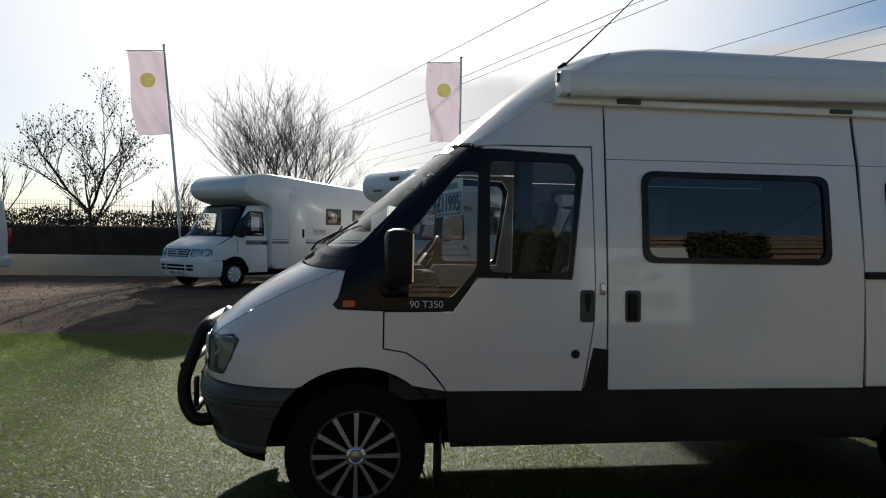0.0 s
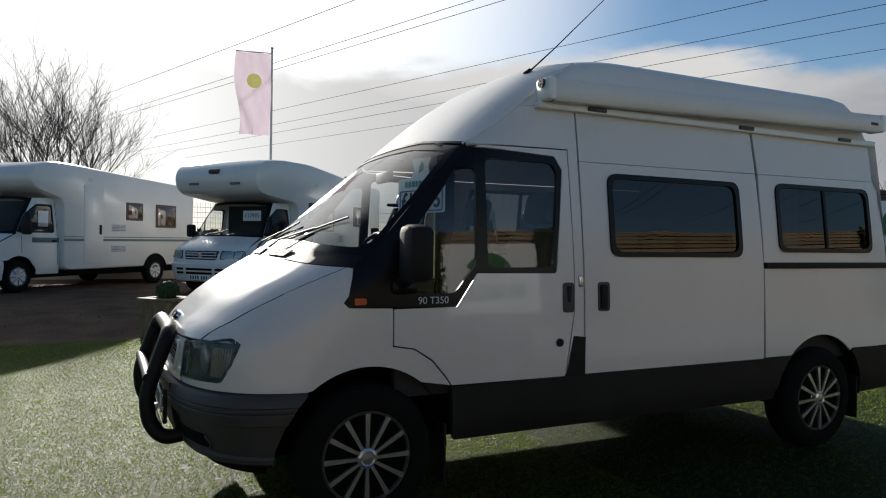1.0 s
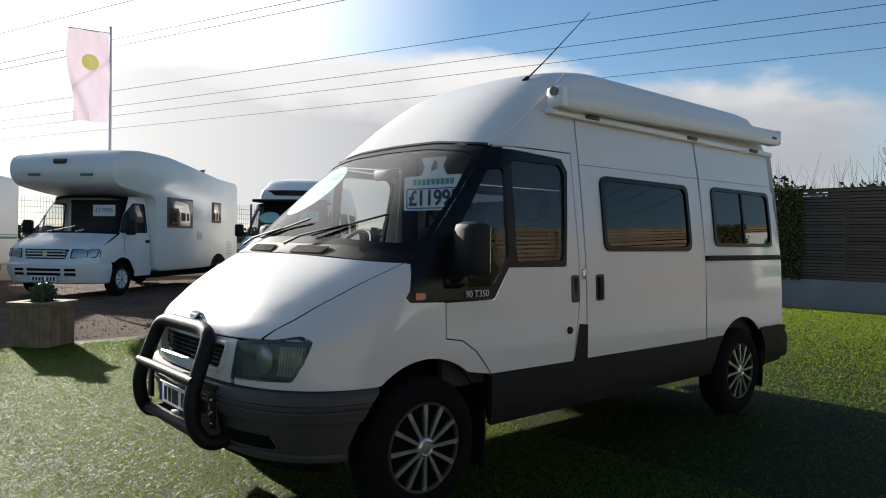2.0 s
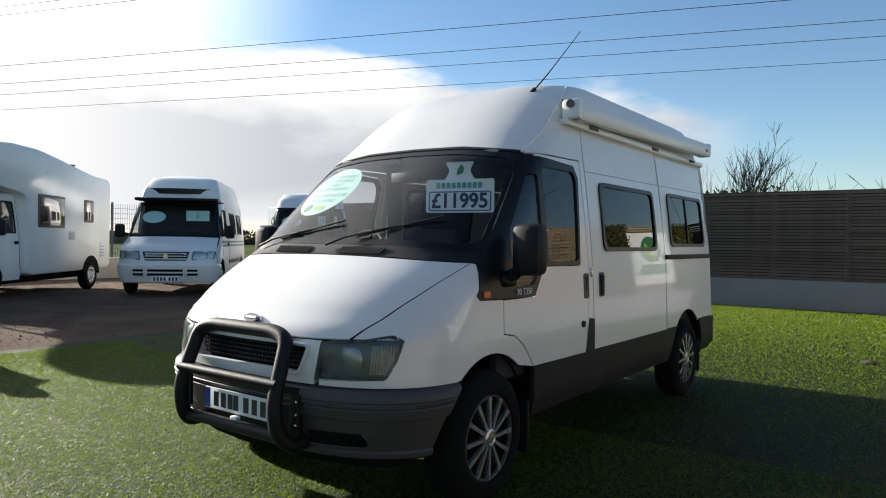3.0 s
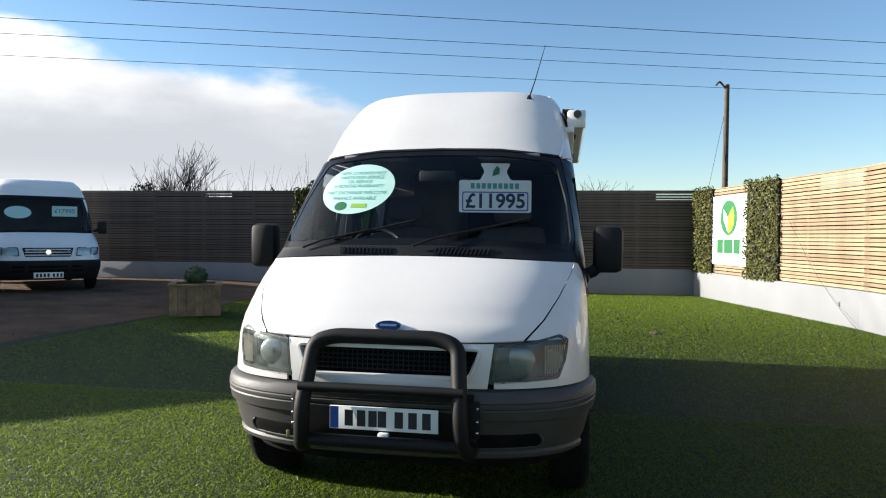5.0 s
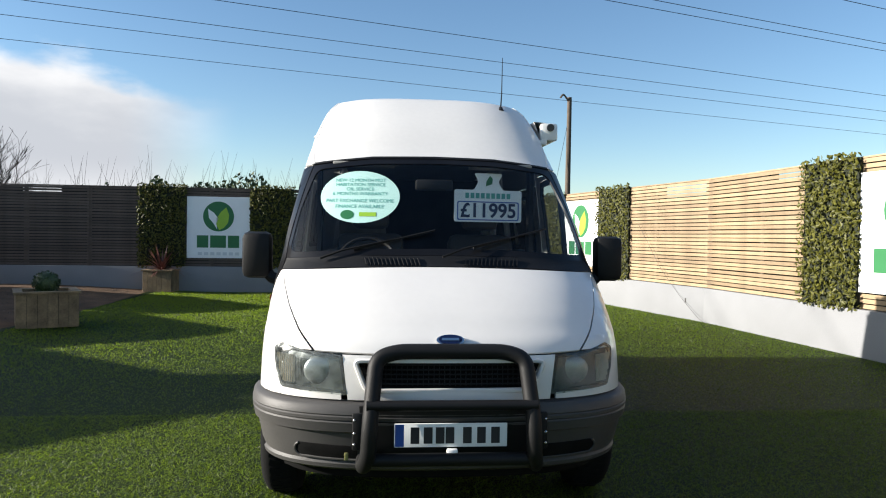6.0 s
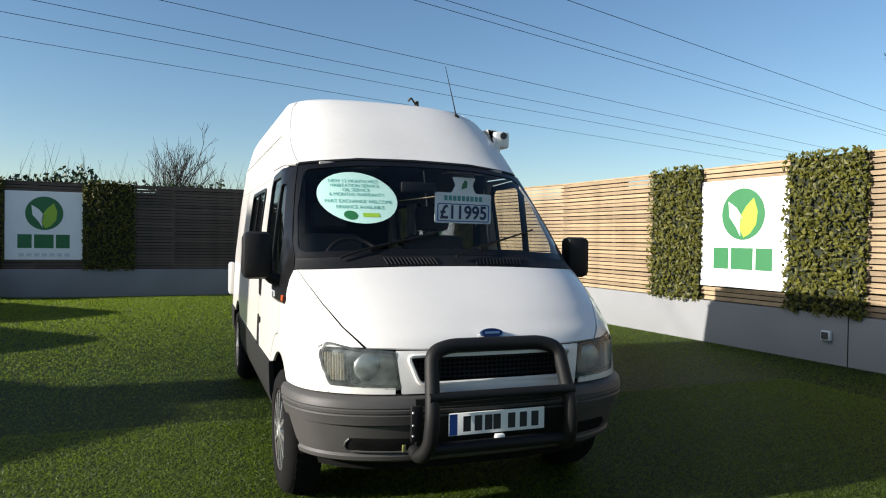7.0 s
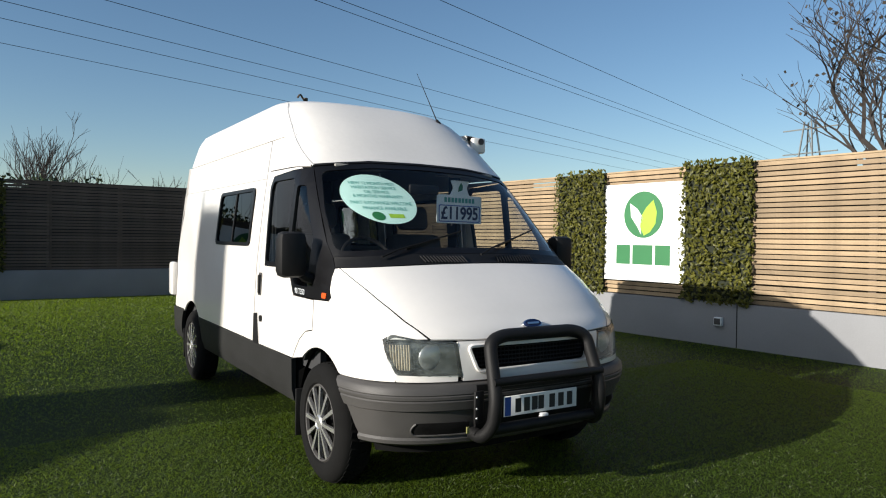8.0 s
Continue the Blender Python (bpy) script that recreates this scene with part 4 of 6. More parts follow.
def patch(name, x0, x1, y0, y1, dz, material, step=0.5):
    xs = np.arange(x0, x1 + 0.01, step)
    bm = bmesh.new()
    rows = []
    for x in xs:
        lo, hi = y0(x), y1(x)
        n = 40
        rows.append([bm.verts.new((x, lo + (hi - lo) * k / n, ground_z(x, lo + (hi - lo) * k / n) + dz)) for k in range(n + 1)])
    for a, b in zip(rows, rows[1:]):
        for k in range(len(a) - 1):
            bm.faces.new((a[k], b[k], b[k + 1], a[k + 1]))
    return part(name, bm, material, None)


ground_sheet()
tagged(patch("gravel_yard", -30, 14, lambda x: 3.0, lambda x: 17.2, -0.012, GRAVEL), "dark brown gravel yard strewn with small stones", "ground", kind="structure")
tagged(patch("lawn", -14, 14, lambda x: -8.0, lawn_edge, 0.0, TURF), "bright green artificial turf", "ground", kind="structure")

# ---- walls and slatted fences ----
CORNER, BENDP, ENDB = Vector((13.72, -3.95, 0)), Vector((7.7, -5.40, 0)), Vector((-7.0, -6.82, 0))
BACKEND = Vector((12.9, 15.9, 0))


def frame_of(a, b):
    """A pose at a whose x runs to b along the ground; +y is to its left."""
    d = b - a
    return Matrix.Translation(a) @ Matrix.Rotation(math.atan2(d.y, d.x), 4, "Z"), d.length


def slat_fence(name, a, b, face, label, material, z0=0.6, z1=2.5, pitch=0.068, lift=0.0):
    """Low rendered wall with a slatted screen on it. face: side (+1 left, -1 right of a to b) that the camera sees."""
    m, ln = frame_of(a, b)
    w = tagged(part("wall_" + name, slab(0, ln, -0.1, 0.1, -0.3, z0 + lift, 0.008, m), WALLG, None), "low grey rendered wall under the slatted fence", "wall", kind="structure")
    f = thing("fence", label, "fence", m)
    nl = max(1, round(ln / 3.0))
    lens = ln / nl
    sl = bpy.data.meshes.new("slat")
    bm = slab(0, lens - 0.004, -0.011, 0.011, 0, 0.052, 0.0)
    bm.to_mesh(sl)
    bm.free()
    sl.materials.append(material)
    rnd = random.Random(len(name) * 7 + 3)
    n = int((z1 - z0) / pitch) + 1
    for r in range(n):
        for k in range(nl):
            ob = new("slat", sl)
            ob.parent = f
            ob.matrix_basis = pose(k * lens, face * (0.035 + rnd.uniform(-0.003, 0.003)), z0 + lift + 0.012 + r * pitch + rnd.uniform(-0.003, 0.003), 0, rnd.uniform(-0.05, 0.05))
    for k in range(2 * nl + 1):
        x = min(max(k * lens / 2, 0.05), ln - 0.05)
        part("post", slab(x - 0.045, x + 0.045, -0.05, 0.02, z0 + lift, z1 + lift, 0.004) if face > 0 else slab(x - 0.045, x + 0.045, -0.02, 0.05, z0 + lift, z1 + lift, 0.004), POSTM, f, smooth=False)
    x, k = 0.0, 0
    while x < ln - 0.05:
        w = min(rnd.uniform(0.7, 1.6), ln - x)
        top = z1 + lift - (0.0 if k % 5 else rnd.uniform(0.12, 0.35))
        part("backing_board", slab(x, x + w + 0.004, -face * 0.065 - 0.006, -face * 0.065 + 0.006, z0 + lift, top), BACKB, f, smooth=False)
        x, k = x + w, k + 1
    part("top_rail", slab(0, ln, -0.05, 0.05, z1 + lift + 0.006, z1 + lift + 0.03, 0.004), material, f, smooth=False)
    return m


MA = slat_fence("south_far", BENDP, CORNER, 1, "pale cedar slatted screen fence on the low wall", TIMBER)
MB = slat_fence("south_near", ENDB, BENDP, 1, "warm cedar slatted screen fence on the low wall", TIMBER)
MK = slat_fence("east", CORNER, BACKEND, 1, "slatted screen fence in a shade-darkened tone on the low wall", SHADETIM, lift=0.03)


def hedge_panel(m, x0, x1, z0, z1, y, label, n=1500, seed=1):
    """A screen of artificial ivy: a backing coloured near black for the shade between leaves, and many small leaves. y:
    its face, out from the fence.
    """
    rnd = random.Random(seed)
    h = thing("ivy_panel", label, "hedge panel", m, group="ivy panels on the fence")
    # near-black sheet: the shade in the gaps between leaves, given as colour
    part("backing", slab(x0 + 0.02, x1 - 0.02, y - 0.05, y, z0 + 0.02, z1 - 0.03, 0.01), mat("ivy_gap_shade", (0.012, 0.016, 0.006), 0.9), h, smooth=False)
    v, f = [], []
    for k in range(int(n * 1.45)):
        c = Vector((rnd.uniform(x0 - 0.02, x1 + 0.02), y + rnd.uniform(-0.02, 0.09), rnd.uniform(z0 - 0.02, z1 + 0.03)))
        s = rnd.uniform(0.024, 0.046)
        r = Euler((rnd.uniform(-0.9, 0.9), rnd.uniform(-0.8, 0.8), rnd.uniform(0, 6.3))).to_matrix()
        r = Matrix.Rotation(radians(90), 3, "X") @ r
        pts = [(-0.1, -1, 0), (0.55, -0.35, 0.12), (0.1, 1, -0.1), (-0.55, -0.2, 0.12)]
        i = len(v)
        v += [c + r @ (Vector(p) * s) for p in pts]
        f += [(i, i + 1, i + 2), (i, i + 2, i + 3)]
    me = bpy.data.meshes.new("leaves")
    me.from_pydata([tuple(p) for p in v], [], f)
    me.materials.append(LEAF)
    ob = new("leaves", me)
    ob.parent = h
    tagged(ob, kind="stuff")
    return h


def sign(m, x0, x1, z0, z1, y, seed, label):
    """A square white board with a round leaf emblem and green blocks for the lettering; y: its face."""
    sg = thing("sign_board", label, "sign", m, group="company sign boards")
    part("board", slab(x0, x1, y - 0.03, y, z0, z1, 0.004), SIGNW, sg, smooth=False)
    cx, w, h = (x0 + x1) / 2, x1 - x0, z1 - z0
    cz, r = z0 + h * 0.68, w * 0.245

    def flat(name, pts, d, material):
        bm = bmesh.new()
        vs = [bm.verts.new((x, y + d, z)) for x, z in pts]
        bm.faces.new(vs)
        e = bmesh.ops.extrude_face_region(bm, geom=bm.faces[:])
        bmesh.ops.translate(bm, vec=(0, -d, 0), verts=[q for q in e["geom"] if isinstance(q, bmesh.types.BMVert)])
        bmesh.ops.recalc_face_normals(bm, faces=bm.faces[:])
        part(name, bm, material, sg, smooth=False)

    flat("emblem_disc", arc(cx, cz, r, 0, 351, 39), 0.003, GREEN)
    leaf = [(0.05, -0.9), (0.35, -0.75), (0.62, -0.4), (0.68, 0.1), (0.5, 0.62), (0.15, 0.3), (-0.12, -0.1), (-0.15, -0.55)]
    flat("emblem_leaf", [(cx - a * r, cz + b * r) for a, b in leaf], 0.006, LIME)
    leaf2 = [(-0.1, -0.85), (-0.3, -0.5), (-0.62, -0.1), (-0.68, 0.5), (-0.3, 0.25), (0.0, -0.15), (-0.12, -0.45)]
    flat("emblem_leaf", [(cx - a * r, cz + b * r) for a, b in leaf2], 0.006, SIGNW)
    zb, hb = z0 + h * 0.17, h * 0.2
    for a, b in ((-0.33, -0.15), (-0.12, 0.13), (0.16, 0.34)):
        flat("letter_block", [(cx + a * w, zb), (cx + b * w, zb), (cx + b * w, zb + hb), (cx + a * w, zb + hb)], 0.003, GREEN)
    for k in range(7):
        a = -0.33 + k * 0.098
        flat("letter_bar", [(cx + a * w, z0 + 0.07), (cx + (a + 0.065) * w, z0 + 0.07), (cx + (a + 0.065) * w, z0 + 0.145), (cx + a * w, z0 + 0.145)], 0.003, PALE)
    return sg


def along(m, x, y):
    """Distance along a fence's frame of the plan point x, y."""
    return (m.inverted() @ Vector((x, y, 0))).x


def on(m, xa, xb, ya, yb):
    a, b = along(m, xa, ya), along(m, xb, yb)
    return min(a, b), max(a, b)


# south fence, far part
for k, (xa, xb) in enumerate(((12.72, 13.66), (10.0, 11.2))):
    a, b = on(MA, xa, xb, -4.2 if k == 0 else -4.84, -3.96 if k == 0 else -4.56)
    hedge_panel(MA, a, b, 0.6, 2.57, 0.09, "glossy artificial ivy panel fixed to the cedar fence", 1500, k + 1)
a, b = on(MA, 11.2, 12.72, -4.56, -4.19)
sign(MA, a, b, 0.81, 2.34, 0.085, 1, "white square sign board with round green leaf emblem")
for k, (xa, xb) in enumerate(((4.21, 5.25), (1.75, 2.78))):
    a, b = on(MB, xa, xb, -5.7, -5.62)
    hedge_panel(MB, a, b, 0.6, 2.55, 0.09, "glossy artificial ivy panel fixed to the cedar fence", 1700, k + 5)
a, b = on(MB, 2.77, 4.22, -5.87, -5.74)
sign(MB, a, b, 0.82, 2.32, 0.085, 2, "white square sign board with round green leaf emblem")
for k, (ya, yb) in enumerate(((5.15, 6.25), (2.55, 3.6))):
    a, b = on(MK, 13.4, 13.4, ya, yb)
    hedge_panel(MK, a, b, 0.62, 2.6, 0.09, "shaded artificial ivy panel fixed to the dark fence", 1500, k + 9)
a, b = on(MK, 13.4, 13.4, 3.62, 5.12)
sign(MK, a, b, 0.84, 2.34, 0.085, 3, "white square sign board with round green leaf emblem in shade")

a, b = on(MK, 12.9, 12.9, 14.9, 15.75)
hedge_panel(MK, a, b, 0.62, 2.62, 0.09, "shaded artificial ivy panel at the end of the fence", 1100, 15)
ME, le = frame_of(Vector((12.88, 15.85, 0.05)), Vector((12.97, 16.65, 0.05)))
sign(ME, 0.02, le, 0.82, 2.45, 0.05, 4, "sunlit white sign board on the end of the fence")
# low cream wall with mesh fence along the north
lw = tagged(part("wall_north", slab(-40, 13.2, 16.7, 16.95, 0.0, 0.78, 0.02), WALLC, None), "low cream rendered wall round the yard", "wall", kind="structure")

# ---- parked motorhomes and vans ----
DUC_XF = [(0.22, -0.80), (0.40, -0.88), (0.60, -0.90), (0.66, -0.87), (0.86, -0.84), (0.93, -0.80), (1.0, -0.70), (1.08, -0.52), (1.15, -0.36), (1.2, -0.25), (1.6, 0.06), (1.98, 0.37)]
DUC_W = [(0.22, 0.95), (0.5, 0.985), (0.9, 0.985), (1.2, 0.965), (1.6, 0.92), (1.98, 0.86)]
DUC_A = [(0.22, 0.5), (0.9, 0.5), (1.2, 0.45), (1.98, 0.25)]
BROWN = glass("brown_window", (0.16, 0.10, 0.07), ior=1.6)
STRIPE = mat("grey_green_stripe", (0.09, 0.16, 0.16), 0.5, var=0.05)
SHELLF = mat("window_frame_brown", (0.10, 0.06, 0.04), 0.5, var=0.1)


def profile_body(pts, w, bev=0.06):
    """A body whose side outline is pts (x, z), 2 w wide, with rounded long edges."""
    bm = bmesh.new()
    vs = [bm.verts.new((x, -w, z)) for x, z in pts]
    f = bm.faces.new(vs)
    e = bmesh.ops.extrude_face_region(bm, geom=[f])
    nv = [v for v in e["geom"] if isinstance(v, bmesh.types.BMVert)]
    bmesh.ops.translate(bm, vec=(0, 2 * w, 0), verts=nv)
    bmesh.ops.recalc_face_normals(bm, faces=bm.faces[:])
    es = [q for q in bm.edges if abs(q.verts[0].co.y - q.verts[1].co.y) < 1e-4]
    bmesh.ops.bevel(bm, geom=es, offset=bev, segments=2, affect="EDGES", profile=0.5)
    BOXY.add(id(bm))
    return bm


def plain_wheel(parent, x, y, out, trim=SILVER):
    wh = build_wheel(parent, 0.325, 0.2, 0.19, 8, trim)
    n = 28
    dish = [[(r * math.cos(k * math.tau / n), yy, r * math.sin(k * math.tau / n)) for k in range(n)] for r, yy in ((0.001, -0.104), (0.05, -0.104), (0.06, -0.09), (0.13, -0.088), (0.165, -0.098), (0.175, -0.088))]
    part("wheel_cover", loft(dish, closed=True), PALE, wh)
    wh.matrix_basis = pose(x, y, 0.325, 0, 0, 0 if out < 0 else 180)
    return wh


def cab(v, S, bumper, paint, top=1.98, price="", lamps=0.97, sticker=True, slots=3):
    """The front of a van: bonnet, lamps, grille, screen, doors, mirrors, bumper, front wheels."""
    fr = S.front
    part("bonnet", sheet([(-0.93, 0.64), (0.93, 0.64), (0.93, 0.95), (0.9, 1.19), (0.45, 1.205), (-0.45, 1.205), (-0.9, 1.19), (-0.93, 0.95)], [], fr, (-1, 0, 1), 0.01, 0.12), paint, v)
    rings = [S.ring(z, x_end=-0.36, m=14, off=o) for z, o in ((0.26, -0.03), (0.28, 0.0), (0.5, 0.02), (0.62, 0.02), (0.65, 0.0), (0.66, -0.03))]
    bp = part("front_bumper", loft(rings), bumper, v)
    gl = [(-0.86, 1.24), (0.86, 1.24), (0.80, 1.6), (0.74, top - 0.1), (0.4, top - 0.06), (-0.4, top - 0.06), (-0.74, top - 0.1), (-0.80, 1.6)]
    part("screen_surround", sheet([(-0.93, 1.195), (-0.45, 1.21), (0.45, 1.21), (0.93, 1.195), (0.87, 1.6), (0.8, top - 0.04), (0.4, top), (-0.4, top), (-0.8, top - 0.04), (-0.87, 1.6)], [fillet(gl, 0.06)], fr, (-1, 0, 1), 0.01, 0.12), BLACKG, v)
    g = part("windscreen", sheet(fillet(gl, 0.06), [], lambda y, z: (fr(y, z)[0] + 0.006, y, z), (-1, 0, 1), 0, 0.12), SCREEN, v)
    g.visible_shadow = False
    gr = new("grille")
    gr.parent = v
    part("grille_panel", sheet(fillet([(-0.4, 0.72), (0.4, 0.72), (0.45, 0.9), (-0.45, 0.9)], 0.02), [], lambda y, z: (fr(y, z)[0] - 0.006, y, z), (-1, 0, 0), 0.01, 0.1), BLACKP, gr)
    for k in range(slots):
        z = 0.755 + k * 0.11 / max(slots - 1, 1)
        part("grille_bar", tube(bmesh.new(), [(fr(y, z)[0] - 0.012, y, z) for y in np.linspace(-0.4, 0.4, 9)], 0.012, 5), paint, gr)
    part("emblem", tube(bmesh.new(), [(fr(0, 0.81)[0] - 0.025, 0, 0.81), (fr(0, 0.81)[0] - 0.005, 0, 0.81)], 0.05, 14), CHROME, gr)
    for z in (0.42, 0.5):
        for y0, y1 in ((-0.62, -0.42), (-0.34, 0.34), (0.42, 0.62)):
            # slots are not cut: dark sheets give the shade inside them
            part("bumper_slot", sheet([(y0, z), (y1, z), (y1, z + 0.045), (y0, z + 0.045)], [], lambda y, z: (fr(y, z)[0] - 0.028, y, z), (-1, 0, 0), 0.01, 0.1), DARK, bp)
    npl = new("number_plate")
    npl.parent = v
    px = S.at(0.36)[0] - 0.05
    part("plate", slab(px, px + 0.02, -0.26, 0.26, 0.30, 0.41, 0.003), PLATEW, npl)
    for k in range(7):
        y = 0.2 - k * 0.065 - (0.03 if k > 3 else 0)
        part("plate_bar", slab(px - 0.002, px + 0.004, y - 0.02, y + 0.02, 0.32, 0.39), INK, npl, smooth=False)
    wb = new("wipers")
    wb.parent = v
    for a, b in (((0.45, 1.22), (-0.1, 1.33)), ((-0.15, 1.22), (-0.7, 1.34))):
        p, q = fr(*a), fr(*b)
        part("wiper", tube(bmesh.new(), [(p[0] - 0.02, p[1], p[2] + 0.01), (q[0] - 0.02, q[1], q[2] + 0.01)], 0.01, 5), BLACKP, wb)
    for s in (-1, 1):
        o = (0, s, 0)

        def sd(x, z, s=s, d=0.0):
            p = S.side(x, z, s)
            return (p[0], p[1] + s * d, p[2])

        hl = new("headlamp")
        hl.parent = v
        ho = fillet([(s * 0.5, 0.74), (s * 0.9, 0.76), (s * 0.93, 0.9), (s * 0.52, 0.9)], 0.02, 3)
        part("reflector", sheet(ho, [], lambda y, z: (fr(y, z)[0] - 0.006, y, z), (-1, 0, 0), 0.01, 0.08), REFL, hl)
        part("lens", sheet(ho, [], lambda y, z: (fr(y, z)[0] - 0.018, y, z), (-1, 0, 0), 0, 0.08), LENS, hl)
        part("lamp_surround", tube(bmesh.new(), [(fr(y, z)[0] - 0.012, y, z) for y, z in ho], 0.009, 5, closed=True), BLACKP, hl)
        part("lamp_divider", tube(bmesh.new(), [(fr(s * 0.78, z)[0] - 0.014, s * 0.78, z) for z in (0.755, 0.83, 0.9)], 0.006, 4), BLACKP, hl)
        A = [(S.front(y, z)[0], z) for y, z in ((0.93, 1.195), (0.87, 1.6), (0.8, top - 0.04))]
        q = fillet([(-0.02, 1.22), (0.85, 1.22), (0.85, 1.82), (0.46, 1.82), (0.2, 1.6)], 0.05)
        B = (S.front(0.925, 0.66)[0], 0.66)
        dp = arc(0, 0.325, 0.42, 55, 125, 10) + [(-0.3, 0.66), B, (S.front(0.925, 0.95)[0], 0.95)] + A + [(0.95, top - 0.02), (0.95, 0.36), (0.4, 0.36), (0.4, 0.45)]
        part("cab_side", sheet(dp, [q], sd, o, 0.012, 0.12), paint, v)
        w = new("door_window")
        w.parent = v
        part("window_rubber", sheet(q, [[(0.4 + (x - 0.4) * 0.93, 1.5 + (z - 1.5) * 0.9) for x, z in q]], lambda x, z, f=sd: f(x, z, d=0.004), o, 0.012, 0.15), BLACKP, w)
        part("window_bar", sheet([(0.24, 1.23), (0.28, 1.23), (0.28, 1.65), (0.24, 1.62)], [], lambda x, z, f=sd: f(x, z, d=0.004), o, 0.012), BLACKP, w)
        pg = part("pane", sheet(q, [], lambda x, z, f=sd: f(x, z, d=-0.004), o, 0, 0.15), CABGL, w)
        pg.visible_shadow = False
        for xx in (0.06, 0.92):
            part("door_seam", tube(bmesh.new(), [sd(xx, z, d=0.001) for z in np.linspace(0.55 if xx > 0.5 else 0.8, 1.15 if xx < 0.5 else 1.9, 8)], 0.004, 4), DARK, v)
        part("door_handle", slab(0.76, 0.88, s * 0.985 - 0.015, s * 0.985 + 0.015, 1.02, 1.08, 0.01), BLACKP, v)
        mr = new("mirror")
        mr.parent = v
        part("mirror_shell", slab(-0.02, 0.12, s * 1.12 - 0.09, s * 1.12 + 0.09, 1.18, 1.46, 0.04), BLACKP, mr)
        part("mirror_arm", tube(bmesh.new(), [(0.05, s * 0.94, 1.24), (0.05, s * 1.06, 1.27)], 0.03, 6), BLACKP, mr)
        plain_wheel(v, 0, s * 0.87, s)
        n = 16
        part("arch_liner", loft([[(r * math.cos(math.pi * k / n), y, 0.325 + r * math.sin(math.pi * k / n)) for k in range(n + 1)] for r, y in ((0.44, s * 0.96), (0.43, s * 0.6))]), DARK, v)
    part("cab_floor", slab(-0.6, 1.0, -0.85, 0.85, 0.3, 0.62, 0.03), DARK, v)
    part("dash", slab(-0.12, 0.3, -0.8, 0.8, 0.9, 1.18, 0.04), CABIN, v)
    for y in (0.42, -0.42):
        seat(v, 0.68, y, CABIN)
    part("cab_rear_trim", slab(0.93, 0.965, -0.84, 0.84, 0.62, top - 0.03, 0.0), CABIN, v)
    if sticker:
        part("offer_sticker", sheet([(0.45 + 0.24 * math.cos(k * math.tau / 24), 1.62 + 0.13 * math.sin(k * math.tau / 24)) for k in range(24)], [], lambda y, z: (fr(y, z)[0] + 0.012, y, z), (-1, 0, 0), 0.003, 0.1), MINT, v, "mint oval offer sticker")
    if price:
        pc = part("price_card", slab(0.0, 0.004, -0.24, 0.24, -0.11, 0.11), MINT if sticker else SIGNW, v, "printed price card behind the screen")
        pc.matrix_basis = pose(fr(-0.42, 1.7)[0] + 0.07, -0.42, 1.66)
        words("price_figures", price, 0.13, Matrix.Translation((-0.004, 0, 0)) @ pose(0, 0, 0, 90, 0, -90), BLUE, pc, 0.001)


